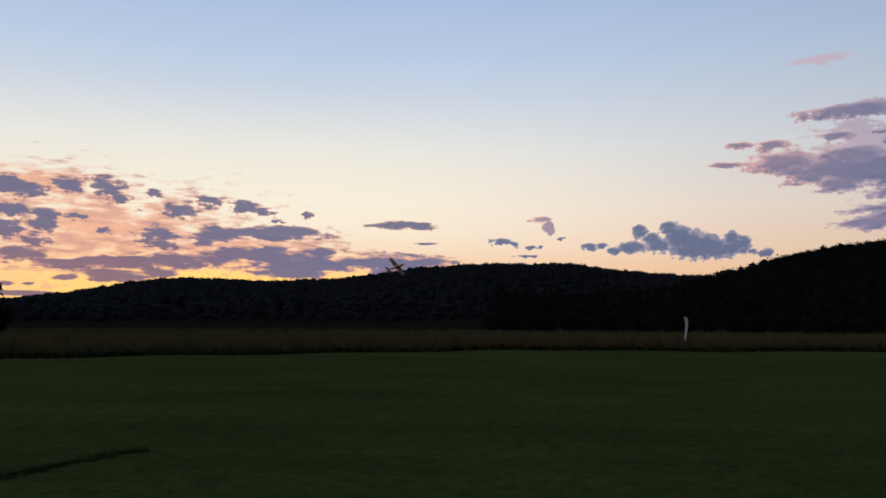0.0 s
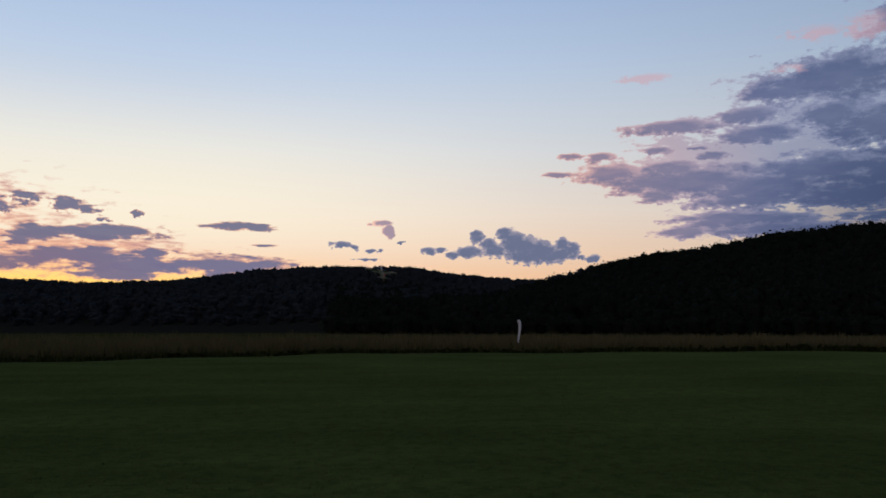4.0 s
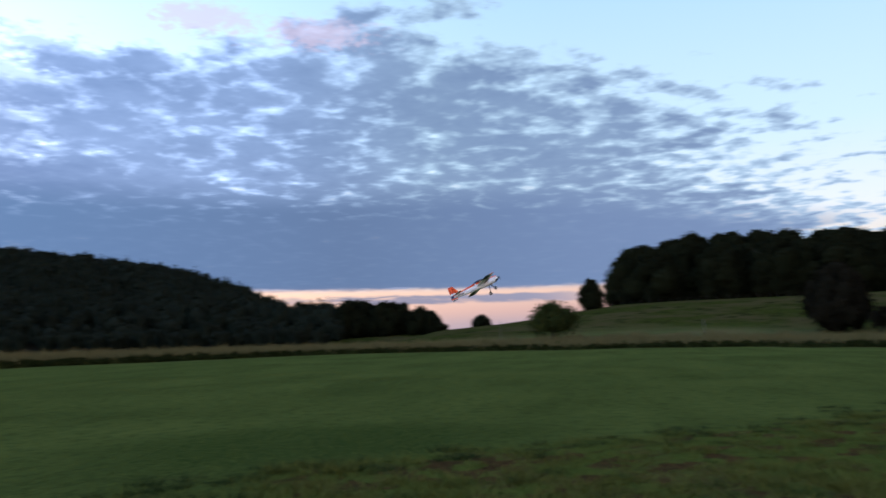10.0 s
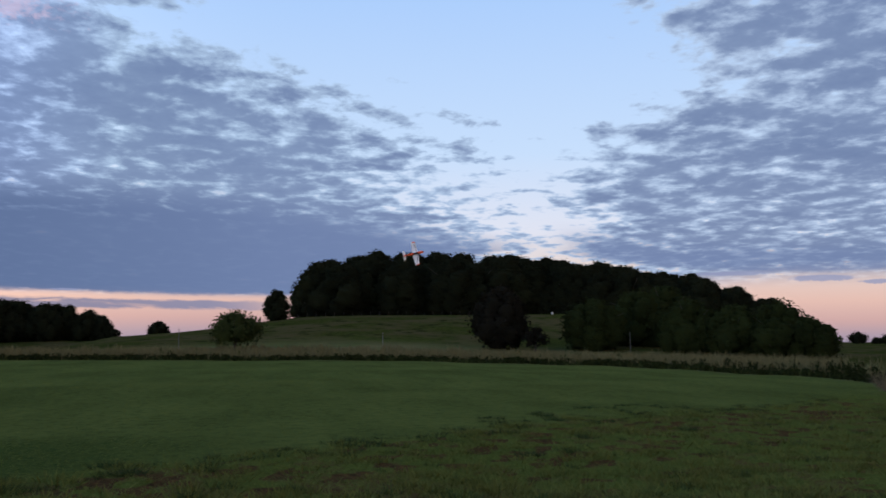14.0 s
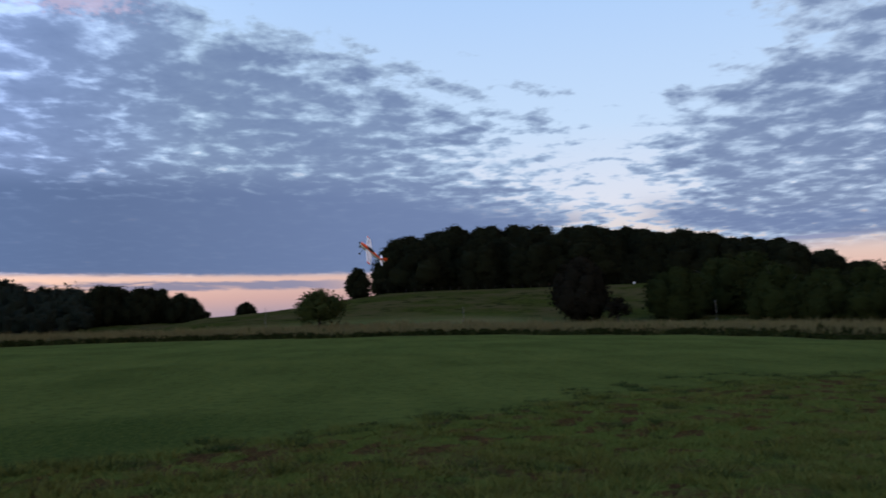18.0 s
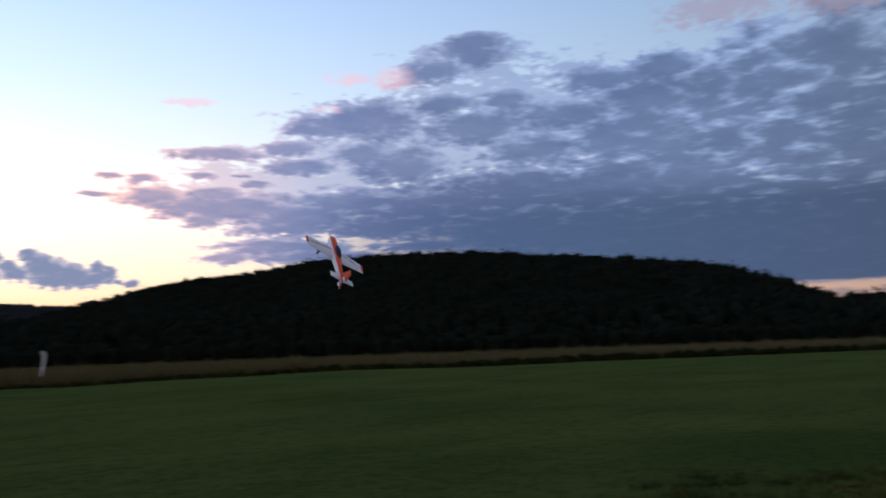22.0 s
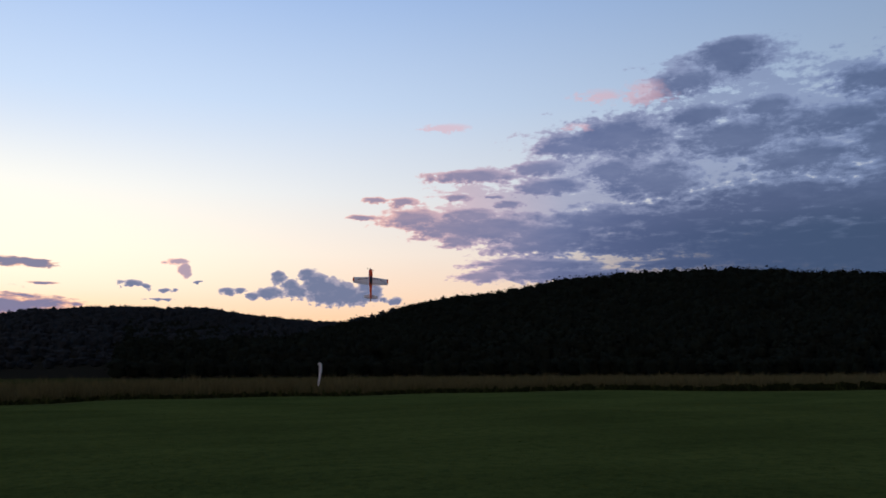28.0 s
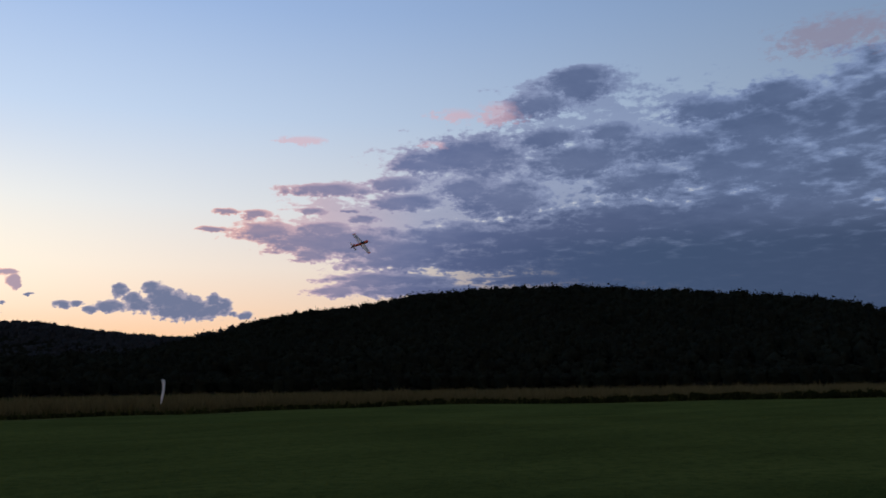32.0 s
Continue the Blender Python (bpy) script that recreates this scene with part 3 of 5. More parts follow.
def ball(rings=5, segs=7):
    """A coarse ball: (verts, tri faces)."""
    v = [(0, 0, 1.0)]
    for i in range(1, rings):
        a = math.pi * i / rings
        v += [(math.sin(a) * math.cos(2 * math.pi * j / segs + i), math.sin(a) * math.sin(2 * math.pi * j / segs + i), math.cos(a)) for j in range(segs)]
    v.append((0, 0, -1.0))
    f = [(0, 1 + j, 1 + (j + 1) % segs) for j in range(segs)]
    for i in range(rings - 2):
        p, q = 1 + i * segs, 1 + (i + 1) * segs
        for j in range(segs):
            k = (j + 1) % segs
            f += [(p + j, q + j, q + k), (p + j, q + k, p + k)]
    last = 1 + (rings - 2) * segs
    f += [(last + (j + 1) % segs, last + j, len(v) - 1) for j in range(segs)]
    return np.array(v), np.array(f)


def leaf_tris(centres, outward, size, rng):
    """A ragged three-cornered leaf clump at each centre, facing roughly outward."""
    m = len(centres)
    a = rng.normal(size=(m, 3))
    nrm = outward + 0.45 * a
    nrm /= np.linalg.norm(nrm, axis=1)[:, None] + 1e-9
    t = np.cross(nrm, rng.normal(size=(m, 3)))
    t /= np.linalg.norm(t, axis=1)[:, None] + 1e-9
    u = np.cross(nrm, t)
    s = size * rng.uniform(0.55, 1.35, (m, 1))
    ang = rng.uniform(0, 6.28, m)
    pts = []
    for k in range(3):
        w = ang + k * 2.094 + rng.uniform(-0.5, 0.5, m)
        pts.append(centres + s * (np.cos(w)[:, None] * t + np.sin(w)[:, None] * u) * rng.uniform(0.6, 1.2, (m, 1)))
    return np.stack(pts, 1).reshape(-1, 3), np.arange(3 * m).reshape(-1, 3)


def crown_arrays(width, height, base, lobes, leaves, leaf, rng, core=0.72, lean=1.0, fat=1.0, tight=False):
    """A crown of lobes: dark cores and a shell of leaf clumps. Returns verts, faces."""
    V, F, count = [], [], 0
    bv, bf = ball() if leaves > 300 else ball(3, 5)
    for k in range(lobes):
        u = (k + 0.5) / lobes
        rx = width * fat * (0.25 - 0.09 * u) * rng.uniform(0.8, 1.15)
        dome = math.sqrt(max(0.02, 1 - ((u - 0.30) / (0.42 if u < 0.30 else 0.73)) ** 2))
        spread = max(0.0, width * 0.5 * dome - rx * 0.85) * lean
        a = k * 2.399 + rng.uniform(-0.5, 0.5)
        rad = spread * rng.uniform(0.62, 1.0)
        rz = min(rx * rng.uniform(0.85, 1.1), (height - base) * 0.42)
        zc = base + rz * 0.8 + (height - base - rz * 1.7) * u
        c = np.array([rad * math.cos(a), rad * math.sin(a), zc])
        r = np.array([rx, rx, rz])
        wob = 1 + 0.10 * rng.normal(size=(len(bv), 1))
        V.append(c + bv * wob * r * core)
        F.append(bf + count)
        count += len(bv)
        m = leaves // lobes
        d = rng.normal(size=(m, 3))
        d /= np.linalg.norm(d, axis=1)[:, None]
        shell = rng.uniform(0.78, 1.10, (m, 1)) if tight else rng.uniform(0.68, 1.12, (m, 1))
        lv, lf = leaf_tris(c + d * r * shell, d, leaf, rng)
        V.append(lv)
        F.append(lf + count)
        count += len(lv)
    return np.concatenate(V), np.concatenate(F)


def canopy_arrays(width, height, leaves, leaf, rng):
    """A whole broadleaf tree of a far wood: one round head with a few bosses, under small leaf clumps."""
    V, F, count = [], [], 0
    bv, bf = ball(3, 6)
    heads = [((0, 0, height * 0.46), (width * 0.46, width * 0.46, height * 0.5), 0.5)]
    for k in range(4):
        a = k * 1.6 + rng.uniform(-0.5, 0.5)
        q = width * rng.uniform(0.14, 0.26)
        s = width * rng.uniform(0.16, 0.28)
        heads.append(((q * math.cos(a), q * math.sin(a), height * rng.uniform(0.58, 0.80)), (s, s, s * 0.9), 0.12))
    for c, r, share in heads:
        c, r = np.array(c), np.array(r)
        V.append(c + bv * (1 + 0.10 * rng.normal(size=(len(bv), 1))) * r * 0.84)
        F.append(bf + count)
        count += len(bv)
        m = int(leaves * share)
        d = rng.normal(size=(m, 3))
        d[:, 2] = np.abs(d[:, 2]) * 0.9 - 0.15
        d /= np.linalg.norm(d, axis=1)[:, None]
        lv, lf = leaf_tris(c + d * r * rng.uniform(0.82, 1.12, (m, 1)), d, leaf, rng)
        V.append(lv)
        F.append(lf + count)
        count += len(lv)
    return np.concatenate(V), np.concatenate(F)


def scatter(protos, spots, turns, sizes):
    """Joins copies of the prototypes into one pair of arrays."""
    V, F, count = [], [], 0
    which = RNG.integers(0, len(protos), len(spots))
    for k, (pv, pf) in enumerate(protos):
        idx = np.nonzero(which == k)[0]
        if not len(idx):
            continue
        c, s = np.cos(turns[idx])[:, None], np.sin(turns[idx])[:, None]
        sz = sizes[idx]
        px = (pv[None, :, 0] * c - pv[None, :, 1] * s) * sz[:, :1] + spots[idx, :1]
        py = (pv[None, :, 0] * s + pv[None, :, 1] * c) * sz[:, :1] + spots[idx, 1:2]
        pz = pv[None, :, 2] * sz[:, 1:2] + spots[idx, 2:3]
        V.append(np.stack([px, py, pz], -1).reshape(-1, 3))
        F.append((pf[None] + (np.arange(len(idx)) * len(pv))[:, None, None]).reshape(-1, pf.shape[1]) + count)
        count += len(idx) * len(pv)
    return np.concatenate(V), np.concatenate(F)


def make_hill_woods():
    near_kinds = [canopy_arrays(8.2, 9.8, 110, 0.62, np.random.default_rng(s)) for s in range(6)]
    far_kinds = [canopy_arrays(11, 11.8, 44, 1.0, np.random.default_rng(40 + s)) for s in range(5)]
    for name, kinds, b0, b1, r0, gap, table, crest, label in (
            ("near_hill_woods", near_kinds, 4, 71, 165, 5.6, NEAR_TOP, None, "dark broadleaf woods covering a low hill"),
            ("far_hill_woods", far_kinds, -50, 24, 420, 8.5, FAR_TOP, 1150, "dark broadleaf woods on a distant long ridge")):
        rows = []
        r = r0
        while r < 1260:
            step = gap / r * 57.3 * (0.72 if crest is None and r < 320 else 1.0)
            b = np.arange(b0, b1, step) + RNG.uniform(-0.4, 0.4) * step
            b = b + RNG.uniform(-0.35, 0.35, len(b)) * step
            rad = r + RNG.uniform(-1.6, 1.6, len(b)) * gap
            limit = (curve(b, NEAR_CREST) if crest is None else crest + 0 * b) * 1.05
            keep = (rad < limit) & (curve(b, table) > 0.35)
            rows.append(np.stack([rad * np.sin(np.radians(b)), rad * np.cos(np.radians(b))], 1)[keep])
            r += gap * ((1.0 if r < 320 else 1.4) if crest is None else 2.9)
        xy = np.concatenate(rows)
        z = land(xy[:, 0], xy[:, 1]) - 0.3
        m = len(xy)
        w = RNG.uniform(0.62, 1.3, (m, 1))
        tall = RNG.uniform(0.78, 1.12, (m, 1))
        margin = 0.42 + 0.58 * ease((np.hypot(xy[:, :1], xy[:, 1:]) - r0 - 4) / 40) if crest is None else 0.4 + 0.6 * ease((np.hypot(xy[:, :1], xy[:, 1:]) - r0) / 120)
        if crest is None:
            w = w * (0.72 + 0.28 * ease((np.hypot(xy[:, :1], xy[:, 1:]) - 260) / 120))
        tall, w = tall * margin, w * (0.5 + 0.5 * margin)
        v, f = scatter(kinds, np.column_stack([xy, z]), RNG.uniform(0, 6.28, m), np.hstack([w, tall]))
        # slimmer heads that break the skyline
        slim = []
        for k, q in enumerate((0.93, 0.955, 0.98, 1.0, 1.015)):
            far = (curve(np.arange(b0, b1, 0.1), NEAR_CREST).mean() if crest is None else crest)
            b = np.arange(b0, b1, (3.4 if crest is None else 6.0) / far * 57.3)
            b = b + RNG.uniform(-0.2, 0.2, len(b))
            rad = (curve(b, NEAR_CREST) if crest is None else crest + 0 * b) * (q + RNG.uniform(-0.012, 0.012, len(b)))
            slim.append(np.stack([rad * np.sin(np.radians(b)), rad * np.cos(np.radians(b))], 1)[curve(b, table) > 1.2])
        slim = np.concatenate(slim)
        m = len(slim)
        own = RNG.uniform(0.30, 0.62, (m, 1))
        sv, sf = scatter(kinds, np.column_stack([slim, land(slim[:, 0], slim[:, 1]) - 0.3]), RNG.uniform(0, 6.28, m), np.hstack([own, RNG.uniform(0.86, 1.14, (m, 1)) * (0.8 + 0.4 * own)]))
        v, f = np.concatenate([v, sv]), np.concatenate([f, sf + len(v)])
        tagged(new(name, mesh_of(name, v, f, HILL_LEAF if crest is None else HAZED_LEAF, smooth=True)), label, "woods", kind="stuff")


make_hill_woods()


# ---- things ----
def part(name, bm, material, parent, label=""):
    me = bpy.data.meshes.new(name)
    bm.to_mesh(me)
    bm.free()
    me.materials.append(material)
    ob = new(name, me)
    ob.parent = parent
    if label:
        tagged(ob, label)
    return ob


def tube(bm, a, b, r0, r1, sides=7):
    """A tapered limb from a to b."""
    a, b = Vector(a), Vector(b)
    q = (b - a).to_track_quat("Z", "Y")
    rings = []
    for c, r in ((a, r0), (b, r1)):
        rings.append([bm.verts.new(c + q @ Vector((r * math.cos(2 * math.pi * k / sides), r * math.sin(2 * math.pi * k / sides), 0))) for k in range(sides)])
    for k in range(sides):
        bm.faces.new((rings[0][k], rings[0][(k + 1) % sides], rings[1][(k + 1) % sides], rings[1][k]))
    bm.faces.new(rings[0][::-1])
    bm.faces.new(rings[1])


def make_tree(seed, height, width, base, lobes, leaves, leaf, label, material=None, category="tree", group="", name="tree", core=0.62, tight=False):
    rng = np.random.default_rng(seed)
    tree = tagged(new(name), label, category, group)
    bm = bmesh.new()
    thick = height * 0.028
    top = height * 0.62
    tube(bm, (0, 0, -0.3), (0.02 * height, 0, top * 0.5), thick * 1.25, thick * 0.85)
    tube(bm, (0.02 * height, 0, top * 0.48), (0, 0.01 * height, top), thick * 0.85, thick * 0.4)
    for k in range(9):
        a = k * 2.399 + rng.uniform(-0.3, 0.3)
        z0 = base * 0.75 + (top - base * 0.75) * k / 9
        out = width * rng.uniform(0.24, 0.4)
        tube(bm, (0.015 * height, 0, z0), (out * math.cos(a), out * math.sin(a), z0 + out * rng.uniform(0.35, 0.9)), thick * 0.42, thick * 0.12, 5)
    part("trunk", bm, BARK, tree)
    v, f = crown_arrays(width, height, base, lobes, leaves, leaf, rng, core, tight=tight)
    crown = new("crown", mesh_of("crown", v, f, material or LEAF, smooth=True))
    crown.parent = tree
    return tree


def plant(tree, b, r, turn=0.0, size=1.0, sink=0.15):
    x, y = on_bearing(b, r)
    m = pose(x, y, height_at(x, y) - sink, 0, 0, turn)
    tree.matrix_basis = m @ Matrix.Diagonal((size, size, size, 1))
    return tree


def plant_copy(proto, b, r, turn, sx, sz):
    x, y = on_bearing(b, r)
    ob = copy_thing(proto, pose(x, y, height_at(x, y) - 0.15, 0, 0, turn))
    ob.scale = (sx, sx, sz)
    return ob


def make_trees():
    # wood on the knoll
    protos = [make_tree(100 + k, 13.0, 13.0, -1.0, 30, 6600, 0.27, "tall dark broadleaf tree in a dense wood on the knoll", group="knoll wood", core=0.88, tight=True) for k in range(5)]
    rng = np.random.default_rng(5)
    tops = ((90.3, 4.8), (91, 5.85), (93, 6.35), (97.7, 6.35), (102, 6.55), (107.5, 6.25), (109, 5.85), (113.9, 5.2), (117.7, 4.5), (120, 3.9), (122, 3.0), (124, 1.7))
    count = 0
    for row, (r, step) in enumerate(((190, 2.0), (200, 2.0), (213, 2.1))):
        b = 91.4 + 0.7 * row
        while b < 123.5:
            bb, rr = b + rng.uniform(-0.4, 0.4), r + rng.uniform(-3, 3)
            x, y = on_bearing(bb, rr)
            ground = height_at(x, y)
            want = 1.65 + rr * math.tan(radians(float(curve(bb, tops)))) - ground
            size = want / 13.0 * rng.uniform(0.88, 1.05) * (0.92, 1.0, 1.02)[row]
            wide = max(0.55, min(1.3, size * rng.uniform(1.05, 1.35)))
            if count < 5:
                ob = protos[count]
                ob.matrix_basis = pose(x, y, ground - 0.15, 0, 0, rng.uniform(0, 360))
                ob.scale = (wide, wide, size)
            else:
                plant_copy(protos[count % 5], bb, rr, rng.uniform(0, 360), wide, size)
            count += 1
            b += step * rng.uniform(0.85, 1.15)
    # row beyond the meadow, where the hill runs out
    rowp = [make_tree(120 + k, 9.5, 11.0, -0.8, 22, 3600, 0.27, "dark broadleaf tree in a hedgerow beyond the meadow", group="hedgerow trees", core=0.8, tight=True) for k in range(3)]
    brow = ((64, 3.6), (66, 2.8), (67.5, 2.3), (68.8, 2.5), (69.9, 1.9), (71, 1.95), (71.8, 2.6), (73.9, 2.5), (76, 2.3), (77.4, 1.95), (78.3, 1.3))
    for k, (b, r) in enumerate(((66.3, 245), (67.5, 238), (68.8, 230), (69.9, 228), (71.0, 218), (72.0, 206), (73.2, 207), (74.5, 205), (75.7, 208), (76.9, 204), (77.7, 203), (65.2, 262), (70.5, 236), (72.6, 216), (75.1, 216))):
        x, y = on_bearing(b, r)
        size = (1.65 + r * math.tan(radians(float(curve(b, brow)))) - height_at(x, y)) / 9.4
        wide = max(0.6, min(1.0, size))
        if k < 3:
            plant(rowp[k], b, r, 40 * k)
            rowp[k].scale = (wide, wide, size)
        else:
            plant_copy(rowp[k % 3], b, r, 77 * k, wide, size)
    plant(make_tree(130, 2.2, 3.0, 0.2, 7, 600, 0.22, "low dark shrub at the end of the hedgerow", category="shrub", name="shrub"), 78.5, 200)
    plant(make_tree(131, 4.2, 6.2, 0.0, 14, 1600, 0.2, "small round tree behind the pasture brow", core=0.85, tight=True), 81.2, 215, sink=0.6)
    plant(make_tree(132, 5.6, 8.2, 0.9, 15, 3000, 0.20, "spreading green tree standing in the meadow", GREEN_LEAF), 86.1, 108)
    plant(make_tree(133, 6.6, 6.2, -0.5, 20, 2600, 0.22, "dark upright oval tree on the pasture slope", core=0.88, tight=True), 88.75, 172)
    plant(make_tree(134, 3.6, 6.6, -0.2, 10, 1100, 0.24, "low dark bushes at the corner of the wood", category="shrub", name="shrub"), 90.3, 182)
    plant(make_tree(135, 9.0, 9.2, -0.3, 30, 4200, 0.22, "large bronze-dark tree at the foot of the pasture", BRONZE_LEAF, core=0.75), 104.2, 112)
    plant(make_tree(136, 3.6, 4.0, 0.6, 8, 700, 0.22, "thin brown shrub beside the large dark tree", BRONZE_LEAF, category="shrub", name="shrub", core=0.5), 106.6, 108)
    clump = [make_tree(140 + k, 7.3, 10.6, -0.8, 28, 4600, 0.21, "broad dark green tree in a clump at the meadow edge", DEEP_GREEN, group="meadow clump", core=0.8) for k in range(3)]
    for k, (b, r, s) in enumerate(((110.6, 112, 0.98), (113.6, 120, 1.12), (116.8, 112, 1.0), (119.6, 110, 0.92), (124.0, 106, 0.72), (115.2, 128, 1.2))):  # the last stands behind
        if k < 3:
            plant(clump[k], b, r, 50 * k, s)
        else:
            plant_copy(clump[k % 3], b, r, 93 * k, s, s)
    plant(make_tree(146, 7.3, 9.8, -0.6, 24, 3800, 0.20, "broad green tree at the end of the clump", DEEP_GREEN), 122.3, 107)
    plant(make_tree(145, 4.0, 4.2, 0.3, 8, 800, 0.24, "small green tree at the end of the clump", GREEN_LEAF), 125.2, 112)
    plant(make_tree(150, 9.4, 13.6, 1.6, 30, 6000, 0.28, "large open-crowned tree with gaps between its limbs", core=0.85), 133.9, 92)
    plant(make_tree(151, 8.5, 10.0, 1.2, 16, 2400, 0.30, "large open-crowned tree with gaps between its limbs", core=0.8), 138.5, 96)
    plant(make_tree(152, 3.4, 4.2, 0.1, 8, 900, 0.25, "dark shrub under the large open-crowned tree", category="shrub", name="shrub"), 131.0, 88)
    for b, r, h in ((126.9, 192, 2.9), (128.6, 196, 2.5), (127.9, 194, 1.6), (129.4, 195, 2.0), (130.4, 197, 2.2)):
        plant(make_tree(int(b * 10), h, h * 1.7, -0.2, 12, 700, 0.18, "small dark tree on the brow of the pasture", group="brow trees"), b, r)
    plant(make_tree(160, 5.0, 5.0, 0.2, 9, 1200, 0.25, "dark tree standing at the meadow edge"), -29.2, 70)


make_trees()


def make_undergrowth():
    """Shrubs and saplings along the foot of the knoll wood."""
    rng = np.random.default_rng(77)
    kinds = [crown_arrays(3.2, 2.6, -0.6, 7, 200, 0.25, np.random.default_rng(70 + s)) for s in range(3)]
    b = np.arange(90.4, 124, 0.42)
    b = np.concatenate([b, b + 0.2, b + 0.1])
    r = np.repeat([187.0, 198.0, 212.0], len(b) // 3) + rng.uniform(-2, 2, len(b))
    x, y = r * np.sin(np.radians(b)), r * np.cos(np.radians(b))
    s = rng.uniform(0.7, 1.3, (len(b), 1))
    v, f = scatter(kinds, np.stack([x, y, land(x, y) - 0.2], 1), rng.uniform(0, 6.28, len(b)), np.hstack([s, s]))
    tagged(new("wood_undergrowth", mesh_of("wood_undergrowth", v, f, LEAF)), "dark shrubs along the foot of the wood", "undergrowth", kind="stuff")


make_undergrowth()


def make_meadow():
    """Rank grass beyond the strip's edge, and a fringe of weeds along it, coloured darker for the shade there."""
    def blades(count, near, far, low, high, width, material, name, label, seed, power=1.6):
        rng = np.random.default_rng(seed)
        b = rng.uniform(-42, 146, count)
        b = np.where((b > 126) & (rng.uniform(0, 1, count) < 0.93), rng.uniform(-42, 126, count), b)
        depth = near + (far - near) * rng.uniform(0, 1, count) ** power
        r = curve(b, STRIP_EDGE) + depth
        x, y = r * np.sin(np.radians(b)), r * np.cos(np.radians(b))
        patch = 0.75 + 0.25 * np.sin(b * 2.1) * np.sin(b * 0.73 + depth * 0.2) + 0.18 * np.sin(b * 7.3 + depth)
        z = land(x, y) - 0.03
        h = rng.uniform(low, high, count) * patch
        a = rng.uniform(0, 6.28, count)
        w = width * r / 65 * rng.uniform(0.6, 1.4, count)
        lean = rng.normal(0, 0.22, (count, 2)) * h[:, None]
        p0 = np.stack([x - np.cos(a) * w, y - np.sin(a) * w, z], 1)
        p1 = np.stack([x + np.cos(a) * w, y + np.sin(a) * w, z], 1)
        p2 = np.stack([x + lean[:, 0], y + lean[:, 1], z + h], 1)
        v = np.stack([p0, p1, p2], 1).reshape(-1, 3)
        tagged(new(name, mesh_of(name, v, np.arange(3 * count).reshape(-1, 3), material)), label, "grass", kind="stuff")

    blades(100000, 1.0, 34, 0.75, 1.25, 0.05, STRAW, "meadow_grass", "tall straw-coloured meadow grass gone to seed", 11)
    blades(60000, 0.0, 30, 0.3, 0.6, 0.05, WEED, "meadow_undergrowth", "green undergrowth in the tall meadow grass", 12)
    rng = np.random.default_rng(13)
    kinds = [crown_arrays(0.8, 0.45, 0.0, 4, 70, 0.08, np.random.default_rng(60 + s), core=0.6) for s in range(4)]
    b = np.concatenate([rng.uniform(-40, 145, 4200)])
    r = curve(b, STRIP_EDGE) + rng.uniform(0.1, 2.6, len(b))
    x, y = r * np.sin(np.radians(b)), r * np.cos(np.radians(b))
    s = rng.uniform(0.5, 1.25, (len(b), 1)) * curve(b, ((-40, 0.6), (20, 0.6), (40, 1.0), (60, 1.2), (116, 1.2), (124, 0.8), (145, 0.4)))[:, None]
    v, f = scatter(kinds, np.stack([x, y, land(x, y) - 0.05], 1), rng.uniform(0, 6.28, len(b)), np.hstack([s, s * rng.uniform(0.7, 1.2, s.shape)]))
    tagged(new("weed_fringe", mesh_of("weed_fringe", v, f, SHADED_WEED)), "low weeds fringing the mown strip, coloured dark for the shade at its edge", "weeds", kind="stuff")


make_meadow()


def make_turf_blades():
    """Short grass standing on the nearer ground: cropped on the strip, longer and tufted beside it."""
    rng = np.random.default_rng(21)
    count = 400000
    b = rng.uniform(-36, 140, count)
    r = 4.2 + 34 * rng.uniform(0, 1, count) ** 1.7
    x, y = r * np.sin(np.radians(b)), r * np.cos(np.radians(b))
    rough = rough_side(x, y)
    stay = rng.uniform(0, 1, count) > 0.9 * bare_earth(x, y)
    b, r, x, y, rough = b[stay], r[stay], x[stay], y[stay], rough[stay]
    count = len(b)
    tuft = 0.5 + 0.5 * np.sin(x * 5.1 + 2 * np.sin(y * 3.3)) * np.sin(y * 4.3 + 2 * np.sin(x * 2.1))
    h = (0.014 + rough * (0.012 + 0.045 * tuft ** 2)) * rng.uniform(0.5, 1.5, count)
    w = (0.0028 + 0.00032 * r) * rng.uniform(0.6, 1.4, count)
    a = rng.uniform(0, 6.28, count)
    lean = rng.normal(0, 1.0, (count, 2)) * h[:, None]
    z = land(x, y) - 0.004
    p0 = np.stack([x - np.cos(a) * w, y - np.sin(a) * w, z], 1)
    p1 = np.stack([x + np.cos(a) * w, y + np.sin(a) * w, z], 1)
    p2 = np.stack([x + lean[:, 0], y + lean[:, 1], z + h], 1)
    v = np.stack([p0, p1, p2], 1).reshape(-1, 3)
    tagged(new("turf_grass", mesh_of("turf_grass", v, np.arange(3 * count).reshape(-1, 3), LAWN)), "short green grass, longer beside the mown strip", "grass", kind="stuff")


make_turf_blades()


